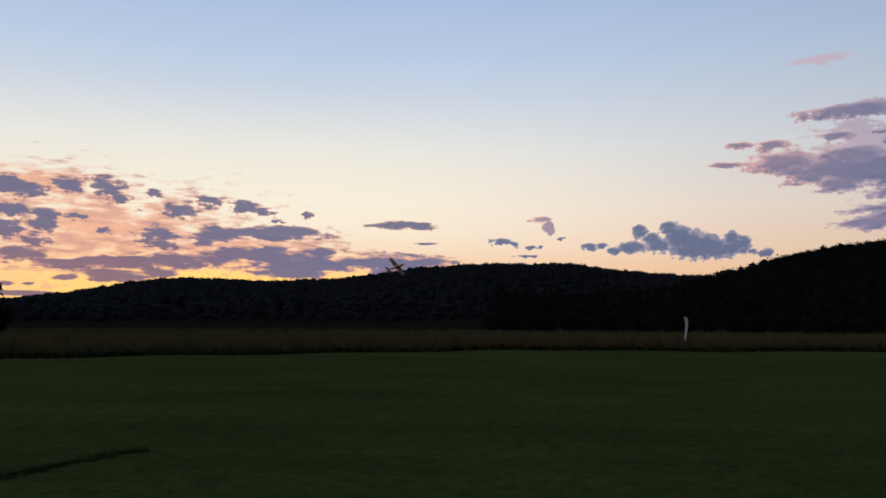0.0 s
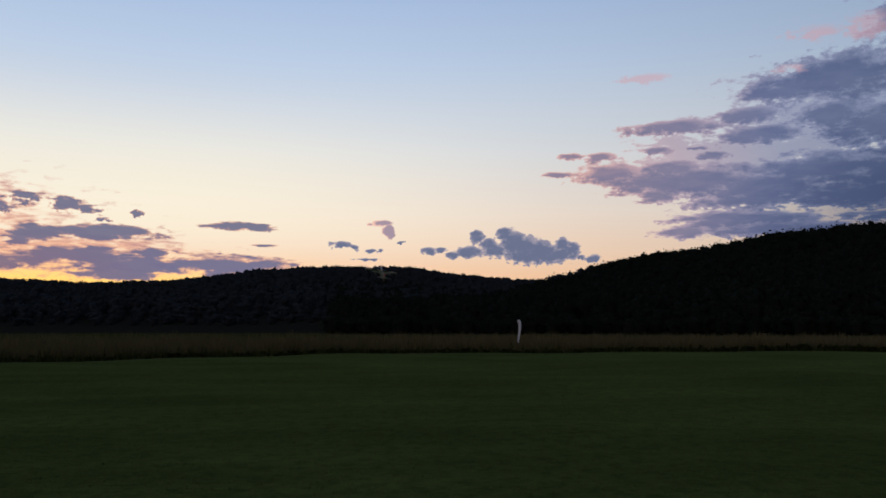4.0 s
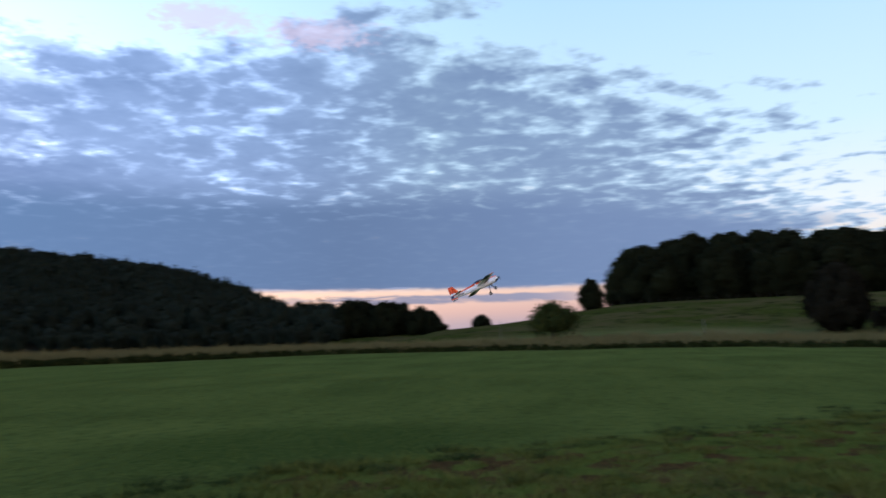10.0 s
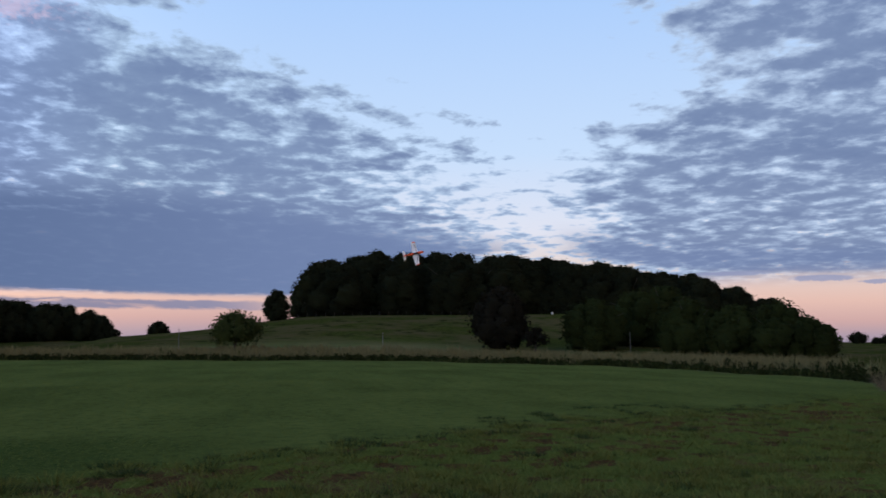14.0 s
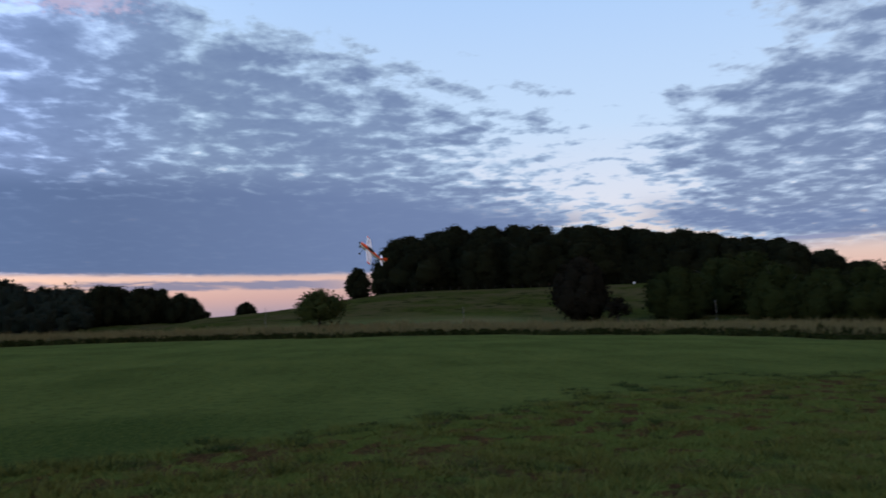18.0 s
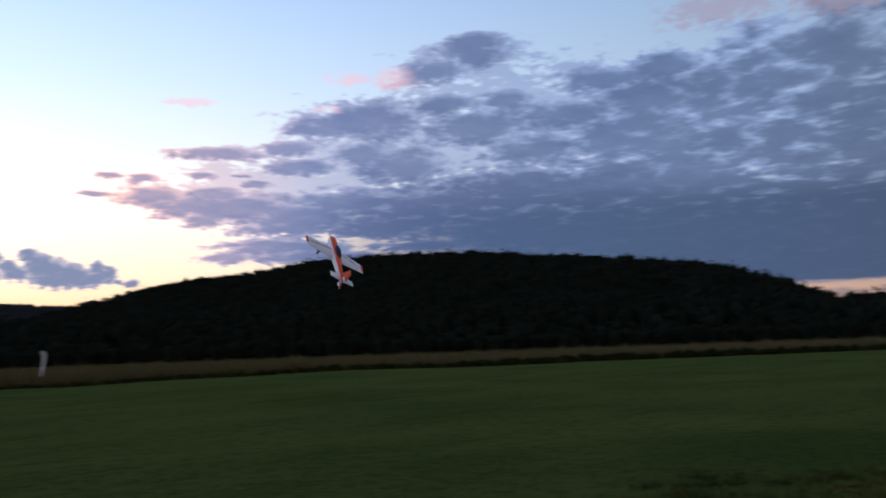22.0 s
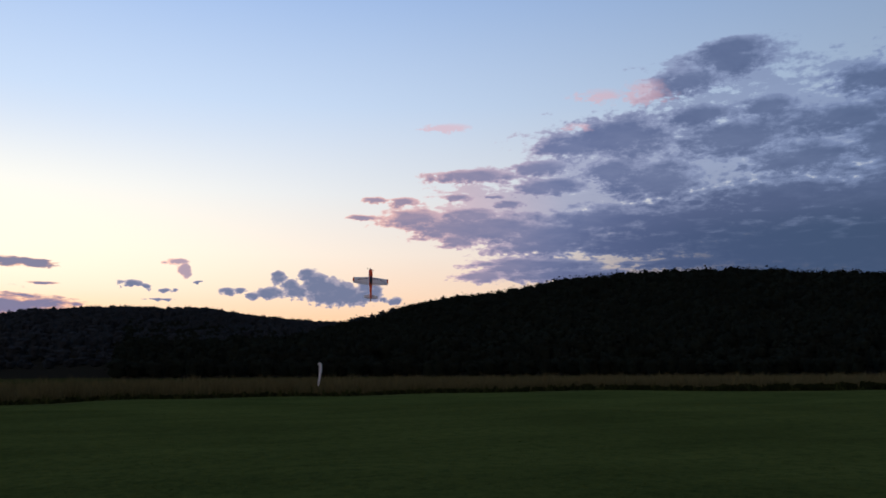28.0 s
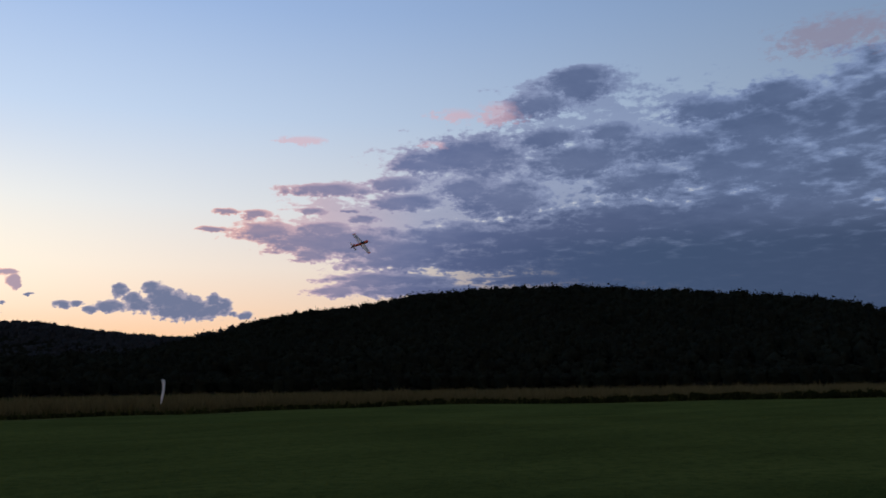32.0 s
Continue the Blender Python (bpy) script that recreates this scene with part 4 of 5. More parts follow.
def make_tufts():
    """Uncut tussocks: over the worn ground, thicker along the strip's side, and in a line beside an old rut."""
    rng = np.random.default_rng(22)

    def tuft(blades, spread, tall, thin, g):
        a = g.uniform(0, 6.28, blades)
        c = g.normal(0, spread, (blades, 2))
        h = tall * g.uniform(0.4, 1.1, blades)
        tip = c * 1.5 + g.normal(0, 0.35, (blades, 2)) * h[:, None]
        side = np.stack([np.cos(a), np.sin(a)], 1) * thin
        zero = np.full(blades, -0.01)
        v = np.stack([np.column_stack([c - side, zero]), np.column_stack([c + side, zero]), np.column_stack([tip, h])], 1)
        return v.reshape(-1, 3), np.arange(3 * blades).reshape(-1, 3)

    def sow(name, label, material, kinds, x, y, s):
        m = len(x)
        v, f = scatter(kinds, np.stack([x, y, land(x, y)], 1), rng.uniform(0, 6.28, m), np.column_stack([s, s * rng.uniform(0.7, 1.3, m)]))
        tagged(new(name, mesh_of(name, v, f, material)), label, "grass", kind="stuff")

    kinds = [tuft(26, 0.085, 0.085, 0.006, np.random.default_rng(200 + k)) for k in range(5)]
    dense = [tuft(44, 0.09, 0.10, 0.008, np.random.default_rng(210 + k)) for k in range(4)]
    b, r = rng.uniform(-30, 140, 26000), 4.4 + 24 * rng.uniform(0, 1, 26000) ** 1.25
    x, y = r * np.sin(np.radians(b)), r * np.cos(np.radians(b))
    blot = np.sin(x * 2.9 + 2 * np.sin(y * 1.8)) * np.sin(y * 3.9 + 1.5 * np.sin(x * 2.1))
    keep = (rough_side(x, y) > 0.5) & (blot + rng.uniform(-0.6, 0.6, len(x)) > 0.1) & (bare_earth(x, y) < 0.3)
    sow("grass_tufts", "uneven tufts of green grass beside the mown strip", BLADE, kinds, x[keep], y[keep], rng.uniform(0.6, 1.5, keep.sum()))
    # Darker tussocks: their colour carries the shade along the bank and in the groove.
    blot = np.sin(x * 3.3 + 4 + 2 * np.sin(y * 2.3)) * np.sin(y * 4.4 + 1.5 * np.sin(x * 1.7))
    worn = rough_side(x, y)
    lip = (worn > 0.1) & (rough_side(x + 0.5, y + 0.5) < 0.6)
    keep = ((worn > 0.5) & (blot > 0.80) & (rng.uniform(0, 1, len(x)) < 0.5)) | (lip & (b > 40) & (rng.uniform(0, 1, len(x)) < 0.10 + 0.25 * (blot > 0)))
    gx, gy = x[keep], y[keep]
    u = rng.uniform(0, 1, 260)
    rx = np.interp(u, [0, 0.35, 0.7, 1], [-6.5, -5.3, -4.5, -3.75]) + rng.normal(0, 0.10, 260)
    ry = np.interp(u, [0, 0.35, 0.7, 1], [6.2, 7.7, 8.9, 10.5]) + rng.normal(0, 0.10, 260)
    sow("rank_tufts", "uncut grass tufts along a rut and the strip's side, coloured dark as in shade", SHADED_GRASS, dense, np.concatenate([gx, rx]), np.concatenate([gy, ry]), np.concatenate([rng.uniform(0.5, 1.0, len(gx)), rng.uniform(0.25, 0.5, 260)]))
    b = np.concatenate([rng.uniform(127.8, 129.4, 34), rng.uniform(129, 142, 40)])
    r = curve(b, STRIP_EDGE) + np.concatenate([rng.uniform(0.2, 1.6, 34), rng.uniform(1, 8, 40)])
    tall = [tuft(50, 0.15, 0.6, 0.006, np.random.default_rng(220 + k)) for k in range(4)]
    sow("reddish_grass", "pale reddish seeding grass at the corner of the strip", RED_GRASS, tall, r * np.sin(np.radians(b)), r * np.cos(np.radians(b)), rng.uniform(0.6, 1.1, len(b)))


make_tufts()


def make_windsock():
    x, y = on_bearing(16.36, 56)
    z = height_at(x, y)
    sock = tagged(new("windsock"), "limp white windsock hanging from a thin grey pole", "windsock")
    sock.matrix_basis = pose(x, y, z, 0, 0, 20)
    bm = bmesh.new()
    tube(bm, (0, 0, -0.2), (0, 0, 2.14), 0.022, 0.016, 8)
    part("pole", bm, METAL_GREY, sock)
    bm = bmesh.new()
    last = None
    for k in range(14):
        ring = [bm.verts.new((0.02 + 0.10 * math.cos(2 * math.pi * i / 14), 0.10 * math.sin(2 * math.pi * i / 14), 2.06)) for i in range(14)] if k == 0 else None
        if ring is None:
            u = k / 13
            ring = []
            for i in range(14):
                a = 2 * math.pi * i / 14
                rad = (0.115 - 0.055 * u) * (1 + 0.28 * math.sin(3 * a + 4 * u))
                ring.append(bm.verts.new((0.07 + 0.05 * math.sin(5 * u) - 0.05 * u + rad * math.cos(a), 0.55 * rad * math.sin(a), 2.06 - 1.5 * u)))
        if last:
            for i in range(14):
                bm.faces.new((last[i], last[(i + 1) % 14], ring[(i + 1) % 14], ring[i]))
        last = ring
    for f in bm.faces:
        f.smooth = True
    part("sock", bm, CLOTH, sock, "white cloth sock hanging in folds")
    bm = bmesh.new()
    for k in range(12):
        a, c = 2 * math.pi * k / 12, 2 * math.pi * (k + 1) / 12
        tube(bm, (0.02 + 0.10 * math.cos(a), 0.10 * math.sin(a), 2.06), (0.02 + 0.10 * math.cos(c), 0.10 * math.sin(c), 2.06), 0.008, 0.008, 5)
    part("hoop", bm, METAL_GREY, sock)


def make_post(name, label, b, r, height, radius, material, category="post", group=""):
    x, y = on_bearing(b, r)
    post = tagged(new(name), label, category, group)
    post.matrix_basis = pose(x, y, height_at(x, y) - 0.1, 1.5, -1.0, 37 * b)
    bm = bmesh.new()
    tube(bm, (0, 0, 0), (0, 0, height), radius, radius * 0.85, 8)
    part("shaft", bm, material, post)
    bm = bmesh.new()
    tube(bm, (0, 0, height), (0, 0, height + radius * 0.8), radius * 1.05, radius * 0.4, 8)
    part("top", bm, material, post)
    return post


DARK_POST = plain("dark_post_wood", (0.10, 0.095, 0.085, 1), 0.9, grime=0.3)
METAL_GREY = plain("galvanised", (0.35, 0.36, 0.37, 1), 0.5, 0.8)
CLOTH = plain("white_cloth", (0.80, 0.80, 0.78, 1), 0.9, grime=0.15)
make_windsock()
make_post("utility_post", "tall thin weathered post in the meadow", 82.52, 104, 3.2, 0.035, DARK_POST)
make_post("utility_post", "pale grey wooden post on the pasture slope", 96.05, 112, 2.2, 0.04, WEATHERED)
make_post("utility_post", "tall thin weathered post beside the tree clump", 113.0, 98, 3.1, 0.035, DARK_POST)
make_post("utility_post", "tall thin weathered post near the open-crowned tree", 131.9, 84, 4.0, 0.035, DARK_POST)
FENCE = make_post("fence_post", "short dark fence post along the pasture brow", 89.6, 178, 0.9, 0.06, BARK, "fence post", "pasture fence")
for k in range(1, 26):
    fx, fy = on_bearing(89.6 + 0.62 * k, 178 + 1.5 * math.sin(k))
    copy_thing(FENCE, pose(fx, fy, height_at(fx, fy) - 0.1, 2 * math.sin(k * 3), 2 * math.cos(k * 2), 40 * k))


def make_trough():
    x, y = on_bearing(107.75, 176)
    tub = tagged(new("water_tub"), "small white water tub on the pasture brow", "water tub")
    tub.matrix_basis = pose(x, y, height_at(x, y) - 0.02)
    bm = bmesh.new()
    prof = ((0.18, 0.0), (0.22, 0.26), (0.25, 0.38), (0.25, 0.41), (0.215, 0.41), (0.19, 0.08))
    rings = [[bm.verts.new((r * math.cos(2 * math.pi * k / 16), r * math.sin(2 * math.pi * k / 16), zz)) for k in range(16)] for r, zz in prof]
    for a, c in zip(rings, rings[1:]):
        for i in range(16):
            bm.faces.new((a[i], a[(i + 1) % 16], c[(i + 1) % 16], c[i]))
    bm.faces.new(rings[0][::-1])
    bm.faces.new(rings[-1])
    part("tub", bm, CLOTH, tub)


make_trough()


def make_verge():
    """Brambles, tall weeds and reddish grass where the strip narrows in the east."""
    rng = np.random.default_rng(31)

    def clumps(name, label, category, kinds, material, count, b0, b1, d0, d1, s0, s1):
        b = rng.uniform(b0, b1, count)
        r = curve(b, STRIP_EDGE) + rng.uniform(d0, d1, count)
        x, y = r * np.sin(np.radians(b)), r * np.cos(np.radians(b))
        s = rng.uniform(s0, s1, (count, 1))
        v, f = scatter(kinds, np.stack([x, y, land(x, y) - 0.05], 1), rng.uniform(0, 6.28, count), np.hstack([s, s * rng.uniform(0.8, 1.2, s.shape)]))
        tagged(new(name, mesh_of(name, v, f, material)), label, category, kind="stuff")

    bush = [crown_arrays(1.7, 0.75, -0.1, 7, 240, 0.055, np.random.default_rng(80 + s), core=0.65) for s in range(3)]
    clumps("brambles", "low dark bramble thicket beside the strip", "brambles", bush, BRONZE_LEAF, 80, 128.5, 142, 7, 18, 0.6, 1.1)
    weed = [crown_arrays(0.6, 0.95, 0.0, 8, 130, 0.055, np.random.default_rng(90 + s), core=0.4) for s in range(3)]
    clumps("tall_weeds", "tall leafy green weeds in the meadow verge", "weeds", weed, WEED, 150, 117, 142, 0.8, 8, 0.4, 0.85)
    clumps("leafy_weeds", "tall green leafy weeds at the meadow corner", "weeds", weed, DEEP_GREEN, 110, 117, 128, 0.3, 4, 0.5, 1.0)
    clumps("verge_weeds", "scattered leafy weeds at the meadow edge", "weeds", weed, WEED, 60, 78, 117, 1.0, 10, 0.5, 1.1)
    clumps("verge_scrub", "leafy weeds along the foot of the tall grass", "weeds", weed, WEED, 70, -30, 78, 1.5, 8, 0.35, 0.7)


make_verge()


# ---- the model aeroplane: nose along +x, left wing along +y, origin in the wing's middle ----
def film_cover(name, colour, rough=0.35):
    return plain(name, colour, rough, grime=0.06, scale=14.0)


ORANGE = film_cover("orange_film", (0.72, 0.085, 0.018, 1))
WHITE = film_cover("white_film", (0.78, 0.79, 0.80, 1))
BLACK = film_cover("black_film", (0.012, 0.012, 0.015, 1))
NAVY = film_cover("navy_film", (0.02, 0.03, 0.10, 1))
RUBBER = plain("rubber", (0.02, 0.02, 0.02, 1), 0.8)
CARBON = plain("carbon", (0.02, 0.02, 0.022, 1), 0.4)
METAL = plain("aluminium", (0.6, 0.6, 0.62, 1), 0.35, 1.0)
SMOKE = plain("smoked_canopy", (0.02, 0.022, 0.03, 1), 0.12)


def skin(name, rings, paint, materials, parent, caps=True, label=""):
    """Lofts closed rings of points into a part; paint(centre of a face, its normal) picks the material's number."""
    bm = bmesh.new()
    loops = [[bm.verts.new(p) for p in ring] for ring in rings]
    k = len(loops[0])
    for a, b in zip(loops, loops[1:]):
        for i in range(k):
            bm.faces.new((a[i], a[(i + 1) % k], b[(i + 1) % k], b[i]))
    if caps:
        bm.faces.new(loops[0][::-1])
        bm.faces.new(loops[-1])
    bmesh.ops.recalc_face_normals(bm, faces=bm.faces)
    for f in bm.faces:
        f.normal_update()
        f.material_index = paint(f.calc_center_median(), f.normal)
        f.smooth = True
    me = bpy.data.meshes.new(name)
    bm.to_mesh(me)
    bm.free()
    for m in materials:
        me.materials.append(m)
    ob = new(name, me)
    ob.parent = parent
    if label:
        tagged(ob, label)
    return ob


def blade_section(x0, x1, z, thick):
    """Points of a thin symmetric section from the leading edge x0 back to x1."""
    top, low = [], []
    for u in (0.0, 0.03, 0.08, 0.14, 0.2, 0.26, 0.32, 0.38, 0.44, 0.5, 0.58, 0.68, 0.8, 1.0):
        h = thick * 1.5 * (1.48 * math.sqrt(u) - 0.63 * u - 1.76 * u * u + 1.42 * u ** 3 - 0.51 * u ** 4) + 0.0012
        top.append((x0 + (x1 - x0) * u, z + h))
        low.append((x0 + (x1 - x0) * u, z - h))
    return top + low[::-1]


def make_aeroplane():
    plane = tagged(new("model_aeroplane"), "orange and white aerobatic model aeroplane with black wing checks, in flight", "model aeroplane")
    # fuselage: (x, half width, bottom, top)
    stations = ((0.50, 0.045, -0.055, 0.050), (0.47, 0.070, -0.080, 0.072), (0.38, 0.082, -0.095, 0.088), (0.25, 0.084, -0.100, 0.096), (0.10, 0.082, -0.105, 0.104), (-0.05, 0.078, -0.100, 0.106),
                (-0.20, 0.070, -0.092, 0.104), (-0.40, 0.056, -0.078, 0.094), (-0.60, 0.042, -0.062, 0.078), (-0.78, 0.028, -0.048, 0.058), (-0.90, 0.012, -0.036, 0.040))
    rings = []
    for x, w, lo, hi in stations:
        ring = []
        for k in range(16):
            a = 2 * math.pi * k / 16
            c, s = math.cos(a), math.sin(a)
            yy = w * math.copysign(abs(c) ** 0.7, c)
            zz = (hi if s > 0 else -lo) * math.copysign(abs(s) ** 0.8, s)
            ring.append((x, yy, zz))
        rings.append(ring)
    skin("fuselage", rings, lambda c, nrm: 0 if c.z > 0.028 + 0.10 * max(0.0, 0.18 - abs(c.x + 0.22)) else (2 if (c.x < -0.62 and c.z < -0.01 and c.z > -0.03) or (c.x > 0.36 and c.z < -0.03) else 1), (ORANGE, WHITE, BLACK), plane)
    # cowl ring, spinner, canopy
    skin("cowl_intake", [[(0.506, 0.03 * math.cos(a) + sy, 0.018 * math.sin(a) - 0.012) for a in np.linspace(0, 6.283, 9)[:-1]] for sy in (-0.001, 0.001)], lambda c, q: 0, (BLACK,), plane)
    tip = [[(x, r * math.cos(2 * math.pi * k / 12), r * math.sin(2 * math.pi * k / 12)) for k in range(12)] for x, r in ((0.505, 0.036), (0.52, 0.035), (0.545, 0.026), (0.565, 0.012), (0.572, 0.003))]
    skin("spinner", tip, lambda c, q: 0, (BLACK,), plane, label="black pointed spinner")
    hood = []
    for x, w, h in ((0.17, 0.012, 0.104), (0.12, 0.045, 0.128), (0.05, 0.058, 0.150), (-0.03, 0.060, 0.158), (-0.12, 0.055, 0.150), (-0.20, 0.040, 0.130), (-0.27, 0.012, 0.104)):
        hood.append([(x, w * math.cos(math.pi * k / 10), 0.085 + (h - 0.085) * math.sin(math.pi * k / 10)) for k in range(11)])
    skin("canopy", hood, lambda c, q: 0, (SMOKE,), plane, label="smoked bubble canopy")
    # wing panels with ailerons
    for side, word in ((1, "left"), (-1, "right")):
        def wing_paint(c, nrm, side=side):
            s = abs(c.y) / 0.75
            if nrm.z >= 0:
                if s > 0.93:
                    return 1
                back = 0.16 - 0.07 * s - c.x - (0.05 + 0.09 * s)
                dash = int(s * 26) % 2
                return 2 if s < 0.86 and ((0 <= back < 0.024 and dash) or (-0.024 <= back < 0 and not dash)) else 0
            split = 0.16 - 0.07 * s - 0.43 * (0.35 - 0.15 * s)
            return 2 if (0.52 < s < 0.97 and c.x < split) or (0.12 < s <= 0.52 and c.x > split) else 0

        rows = []
        for s in (0.05, *(k / 26 for k in range(2, 26)), 0.985, 1.0):
            x0, x1 = 0.16 - 0.07 * s, -0.19 + 0.08 * s
            t = (0.125 * (x0 - x1)) * (0.5 if s < 1 else 0.12)
            rows.append([(x, side * 0.75 * s, z) for x, z in blade_section(x0, x1, 0.0, t * 0.62)])
        skin("wing_panel", rows, wing_paint, (WHITE, ORANGE, BLACK), plane, label="white wing panel with orange tip and black checks below")
        flap = []
        for s in (0.16, 0.4, 0.62, 0.8, 0.94, 0.97):
            xh = -0.19 + 0.08 * s - 0.002
            flap.append([(xh, side * 0.75 * s, 0.006), (xh - 0.062, side * 0.75 * s, 0.0015), (xh - 0.062, side * 0.75 * s, -0.0015), (xh, side * 0.75 * s, -0.006)])
        skin("aileron", flap, lambda c, nrm: 1 if nrm.z < 0.5 and 0.40 < abs(c.y) < 0.73 else 0, (WHITE, BLACK), plane)
        tailp = []
        for s in (0.04, 0.3, 0.6, 0.9, 1.0):
            x0, x1 = -0.68 - 0.07 * s, -0.815
            tailp.append([(x, side * 0.29 * s, 0.03 + z) for x, z in blade_section(x0, x1, 0.0, 0.006 if s < 1 else 0.002)])
        skin("tailplane", tailp, lambda c, nrm: 1 if nrm.z < 0 and abs(c.y) > 0.15 else 0, (WHITE, BLACK), plane)
        lift = []
        for s in (0.10, 0.6, 1.0):
            lift.append([(-0.818, side * 0.29 * s, 0.035), (-0.90 + 0.02 * s, side * 0.29 * s, 0.031), (-0.90 + 0.02 * s, side * 0.29 * s, 0.029), (-0.818, side * 0.29 * s, 0.025)])
        skin("elevator", lift, lambda c, nrm: 1 if nrm.z < 0 and abs(c.y) > 0.2 else 0, (WHITE, BLACK), plane)
        # undercarriage
        bm = bmesh.new()
        tube(bm, (0.20, side * 0.04, -0.09), (0.205, side * 0.175, -0.275), 0.012, 0.009, 6)
        part("gear_leg", bm, CARBON, plane, "black carbon undercarriage leg")
        wheel = new("wheel")
        wheel.parent = plane
        wheel.matrix_basis = pose(0.205, side * 0.194, -0.278)
        for nm, r, w, mat in (("tyre", 0.046, 0.014, RUBBER), ("hub", 0.022, 0.017, WHITE)):
            ringset = [[(rr * math.cos(2 * math.pi * k / 14), yy, rr * math.sin(2 * math.pi * k / 14)) for k in range(14)] for yy, rr in ((-w, r * 0.72), (-w * 0.7, r * 0.95), (0, r), (w * 0.7, r * 0.95), (w, r * 0.72))]
            skin(nm, ringset, lambda c, q: 0, (mat,), wheel)
    # fin and rudder
    fin = [[(x, y, z) for x, y in ((x0, 0.0), ((x0 * 2 + x1) / 3, 0.007), (x1, 0.004), (x1, -0.004), ((x0 * 2 + x1) / 3, -0.007))]
           for z, x0, x1 in ((0.03, -0.66, -0.80), (0.12, -0.71, -0.80), (0.22, -0.765, -0.805), (0.285, -0.79, -0.81))]
    skin("fin", fin, lambda c, q: 0, (ORANGE,), plane, label="orange fin")
    rud = [[(x1, 0.005, z), (x0, 0.005, z), (x0, -0.005, z), (x1, -0.005, z)] for z, x0, x1 in ((-0.10, -0.82, -0.985), (-0.07, -0.803, -0.985), (-0.03, -0.803, -0.98), (0.01, -0.803, -0.975), (0.05, -0.803, -0.97), (0.075, -0.803, -0.967), (0.10, -0.803, -0.963), (0.18, -0.805, -0.955), (0.285, -0.815, -0.935))]
    skin("rudder", rud, lambda c, q: 0 if c.z > 0.1 or -0.07 < c.z < -0.03 else (2 if -0.03 < c.z < 0.05 else 1), (ORANGE, WHITE, NAVY), plane, label="orange rudder with a white band and navy panel")
    # pale star on each flank
    for side in (1, -1):
        bm = bmesh.new()
        pts = [bm.verts.new((-0.20 + (0.075 if k % 2 == 0 else 0.03) * math.cos(math.pi * k / 5 + 1.57), side * (0.0735 - 0.004 * (k in (4, 5, 6))), 0.022 + (0.065 if k % 2 == 0 else 0.026) * math.sin(math.pi * k / 5 + 1.57))) for k in range(10)]
        bm.faces.new(pts if side < 0 else pts[::-1])
        geom = bmesh.ops.extrude_face_region(bm, geom=bm.faces[:])
        bmesh.ops.translate(bm, vec=(0, side * 0.004, 0), verts=[v for v in geom["geom"] if isinstance(v, bmesh.types.BMVert)])
        part("star", bm, WHITE, plane, "white star panel")
    bm = bmesh.new()
    tube(bm, (-0.86, 0, -0.035), (-0.93, 0, -0.085), 0.005, 0.004, 5)
    bmesh.ops.create_uvsphere(bm, u_segments=8, v_segments=6, radius=0.016, matrix=Matrix.Translation((-0.935, 0, -0.09)))
    part("tail_wheel", bm, RUBBER, plane)
    bm = bmesh.new()
    tube(bm, (0.30, -0.03, -0.095), (0.24, -0.035, -0.125), 0.012, 0.011, 8)
    part("exhaust", bm, METAL, plane, "bare metal exhaust stub")
    # propeller, turning on its own axis
    bm = bmesh.new()
    for side in (1, -1):
        last = None
        for s, c, tw in ((0.0, 0.016, 60), (0.05, 0.022, 48), (0.10, 0.028, 32), (0.16, 0.024, 22), (0.195, 0.010, 16)):
            a = radians(tw)
            ring = [bm.verts.new((c * u * math.sin(a) * side + 0.0025 * w * math.cos(a), side * c * u * math.cos(a), side * s + 0.0001)) for u, w in ((-0.5, 0), (0, 1), (0.5, 0), (0, -1))]
            if last:
                for i in range(4):
                    bm.faces.new((last[i], last[(i + 1) % 4], ring[(i + 1) % 4], ring[i]))
            last = ring
        bm.faces.new(last)
    prop = part("propeller", bm, CARBON, plane, "two-blade black propeller")
    prop.matrix_basis = pose(0.515, 0, 0)
    return plane, prop


AEROPLANE, PROPELLER = make_aeroplane()


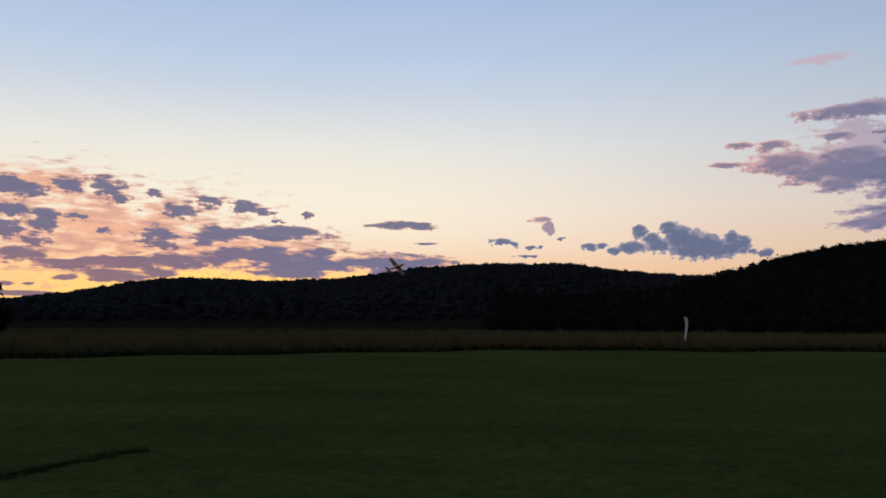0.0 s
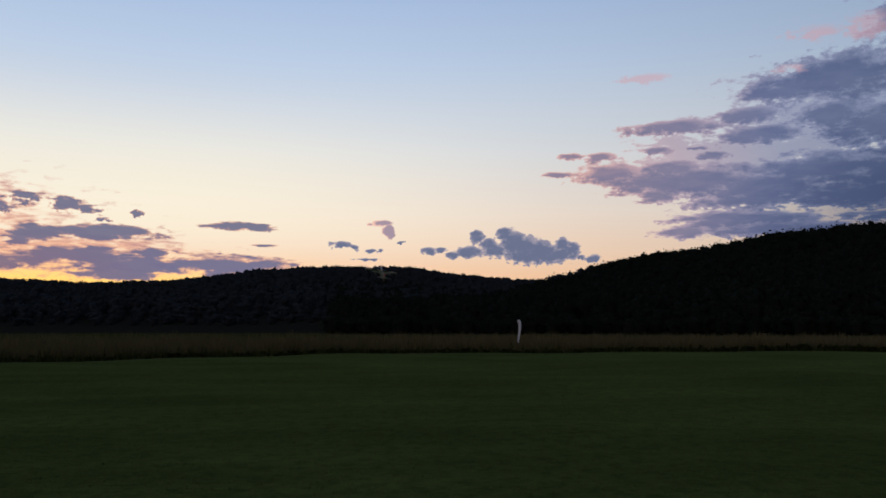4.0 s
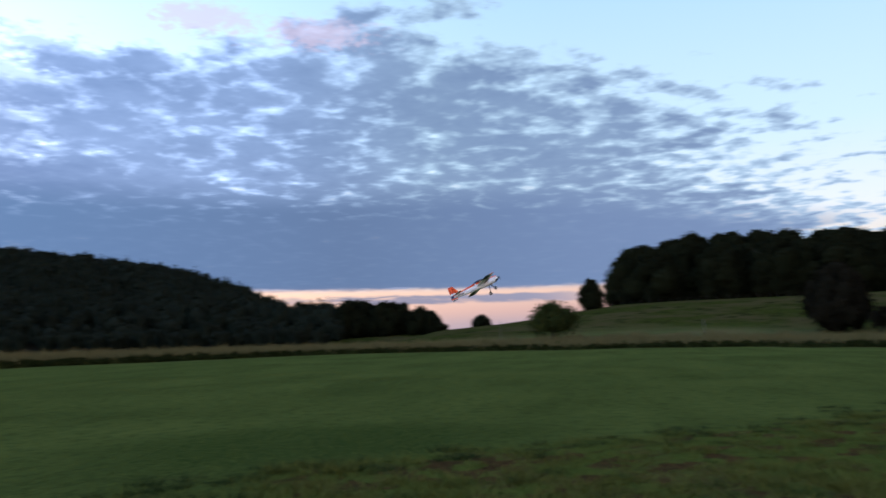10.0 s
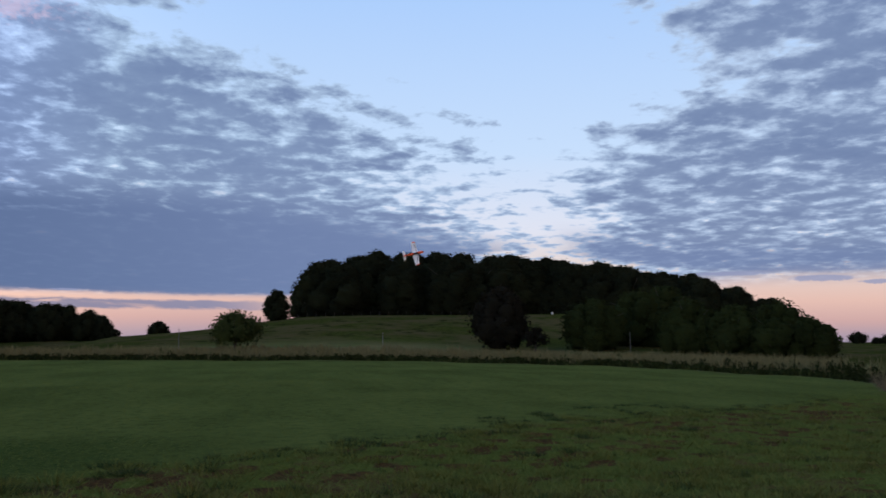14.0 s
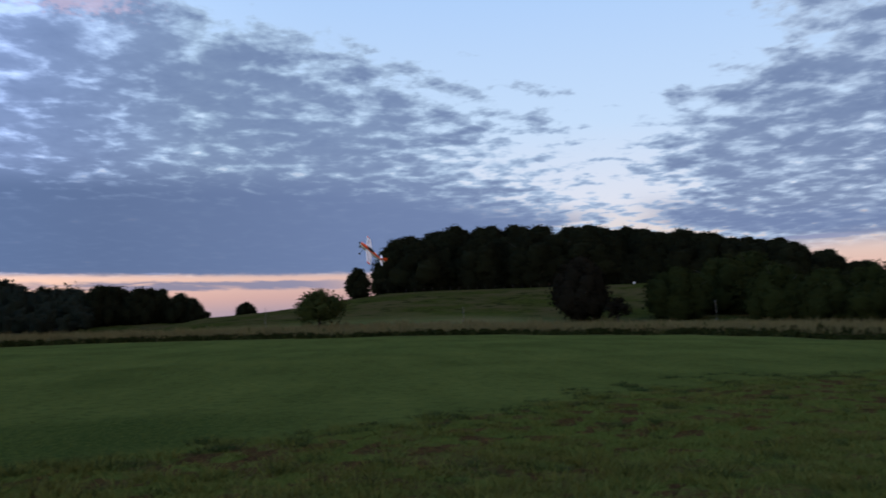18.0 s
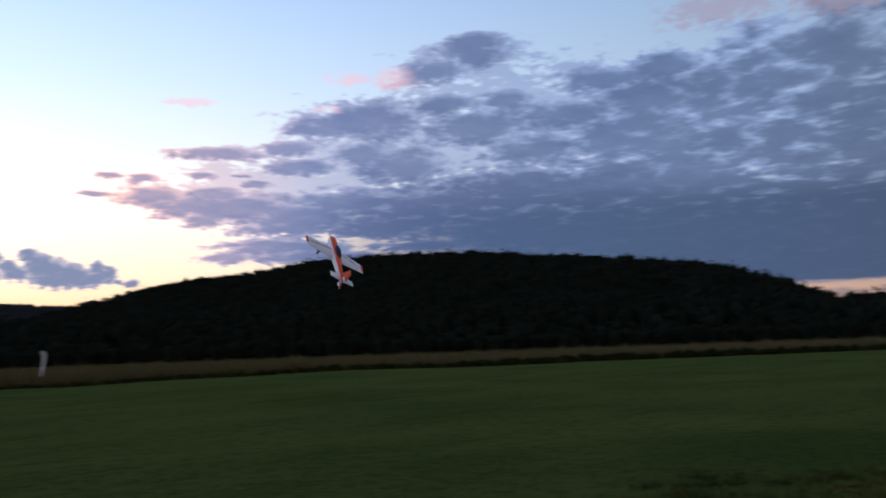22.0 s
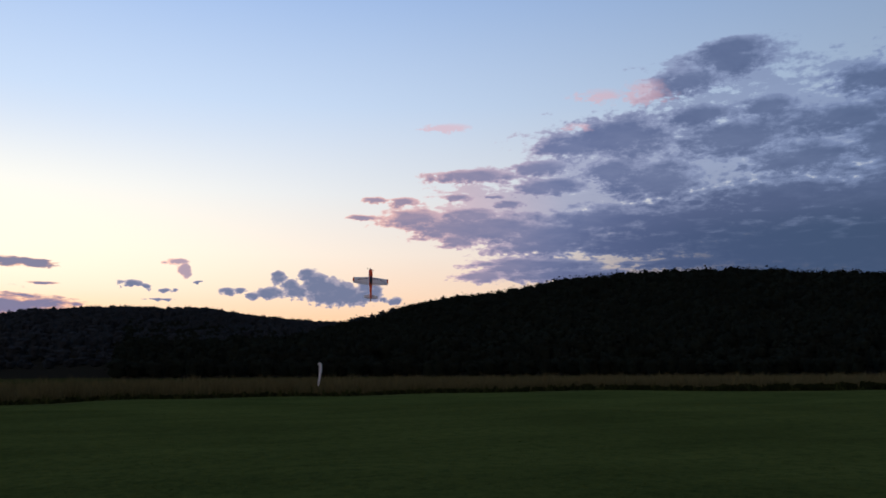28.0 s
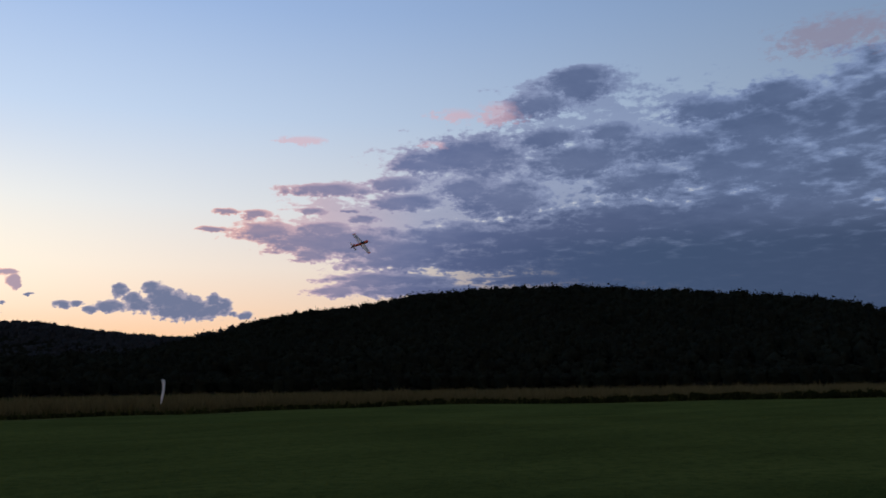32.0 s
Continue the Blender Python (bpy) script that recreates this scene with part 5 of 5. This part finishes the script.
def motions():
    walk(AEROPLANE, [(t, pose(x, y, z, a, b, c)) for t, x, y, z, a, b, c in (
        (0, -2.95, 52.95, 5.20, 135, -13, -39), (0.5, -1.52, 55.40, 5.44, 85, -20, -30), (1, 0.90, 49.92, 5.31, 54, -23, -43),
        (1.5, 3.53, 53.68, 5.17, 31, 8, -101), (2, 5.52, 53.60, 4.39, 49, 11, -114), (2.5, 6.36, 49.89, 3.99, 33, -0, -118),
        (3.5, 5.94, 42.41, 3.91, 5, -15, -114), (4.5, 3.39, 34.07, 4.62, -18, -22, -97), (4.8, 3.78, 33.02, 4.84, -11, -21, -95),
        (5.1, 3.77, 31.66, 4.94, -13, -14, -93), (5.4, 4.10, 29.99, 4.74, -16, -10, -91), (5.7, 4.93, 27.90, 4.49, -18, -16, -81),
        (6, 5.43, 26.01, 4.28, -19, -22, -72), (6.3, 6.43, 24.57, 4.13, -15, -24, -75), (6.6, 7.58, 23.31, 4.03, -3, -22, -78),
        (6.9, 8.89, 22.35, 3.92, 4, -21, -75), (7.1, 9.97, 22.26, 3.88, 1, -18, -74), (7.5, 12.90, 22.57, 3.80, 4, -28, -66),
        (7.8, 14.28, 20.81, 3.67, -2, -26, -63), (8.1, 15.56, 18.32, 3.45, -4, -23, -62), (8.4, 16.76, 16.05, 3.34, -4, -27, -57),
        (8.7, 17.73, 13.75, 3.36, -2, -20, -57), (9, 18.44, 11.10, 3.23, -4, -14, -56), (9.3, 18.70, 8.20, 3.00, -12, -16, -57),
        (9.6, 19.91, 6.04, 2.91, -19, -22, -56), (9.9, 21.19, 4.00, 2.94, -21, -22, -55), (10.2, 22.03, 1.95, 2.94, -21, -22, -45),
        (10.5, 22.32, 0.23, 2.89, -29, -19, -39), (10.8, 24.45, -1.14, 2.93, -45, -20, -30), (11.1, 26.15, -2.26, 3.00, -53, -27, -13),
        (11.4, 29.21, -2.60, 3.06, -39, -31, -8), (11.7, 32.14, -2.48, 3.11, -9, -22, -0), (12, 34.55, -2.26, 3.30, 10, -21, -1),
        (12.3, 36.30, -1.87, 3.66, 31, -28, -3), (12.6, 38.50, -2.00, 4.02, 43, -32, -15), (13, 42.98, -2.60, 4.90, 31, -29, -33),
        (13.3, 45.67, -3.32, 5.83, 42, -32, -66), (13.6, 48.38, -5.09, 6.32, 59, -26, -70), (14, 51.63, -7.50, 7.35, 92, -14, -79),
        (14.5, 48.09, -10.24, 7.03, 47, -4, -145), (15.4, 46.06, -8.78, 5.35, 31, 12, 171), (15.95, 43.76, -9.51, 4.41, 22, 5, 138),
        (16.5, 42.04, -10.83, 3.12, 17, -18, 96), (16.9, 39.53, -7.55, 3.38, 18, -28, 98), (17.2, 37.07, -5.16, 3.76, 23, -31, 84),
        (17.5, 36.64, -3.14, 4.11, -7, -30, 91), (17.8, 35.11, -1.16, 4.43, -43, -34, 119), (18.1, 32.37, 0.93, 4.45, -69, -29, 138),
        (18.3, 30.61, 1.86, 4.44, -79, -39, 162), (18.5, 29.15, 2.32, 4.27, -51, -26, 176), (18.7, 27.81, 2.33, 4.20, -21, -15, -174),
        (19, 25.64, 2.66, 4.00, 16, -8, -173), (19.3, 23.52, 2.66, 3.71, 25, -27, 172), (19.6, 21.60, 3.25, 3.72, 24, -29, 154),
        (20, 19.42, 3.95, 3.78, 15, -23, 135), (20.4, 17.43, 5.45, 3.78, 27, -22, 132), (20.8, 14.73, 7.18, 3.60, 33, -26, 116),
        (21, 13.97, 8.34, 3.66, 33, -22, 115), (21.3, 12.79, 10.22, 3.55, 14, -24, 106), (21.7, 10.59, 11.94, 3.32, 20, -48, 72),
        (22, 9.58, 13.76, 3.56, 33, -46, 66), (22.3, 8.73, 14.84, 3.71, 37, -44, 62), (22.6, 8.12, 15.28, 3.70, 33, -44, 58),
        (23, 8.11, 17.08, 3.83, 15, -46, 51), (23.5, 8.68, 19.44, 3.97, 8, -64, 40), (24, 8.97, 20.74, 4.22, 8, -50, 50),
        (24.5, 9.61, 22.31, 4.52, 13, -67, 66), (25, 10.27, 23.84, 4.95, 6, -61, 75), (25.5, 10.13, 24.35, 5.18, 9, -52, 73),
        (27.5, 11.84, 31.13, 5.30, -3, -64, 89), (27.8, 11.78, 31.88, 5.28, -0, -68, 81), (28.2, 11.49, 32.57, 5.32, 15, -64, 65),
        (28.6, 11.24, 32.49, 5.29, 36, -62, 58), (29, 11.56, 33.80, 5.34, 39, -65, 32), (29.3, 12.18, 34.56, 5.42, 22, -70, 18),
        (29.6, 12.44, 34.77, 5.53, -3, -58, -20), (30, 13.41, 34.73, 5.74, -43, -45, -3), (30.3, 14.94, 35.21, 5.85, -55, -50, 9),
        (30.6, 16.25, 36.00, 6.22, -47, -63, 14), (30.9, 17.68, 36.82, 6.68, -19, -41, 50), (31.2, 18.91, 37.43, 7.53, 11, -31, 58),
        (31.5, 20.41, 39.13, 8.45, 43, -21, 46), (31.8, 21.78, 40.62, 8.98, 48, -22, 30), (32, 22.94, 40.68, 9.54, 57, -21, 17),
    )])
    walk(PROPELLER, [(k / 30, pose(0.515, 0, 0, 70 * k)) for k in range(961)])


motions()
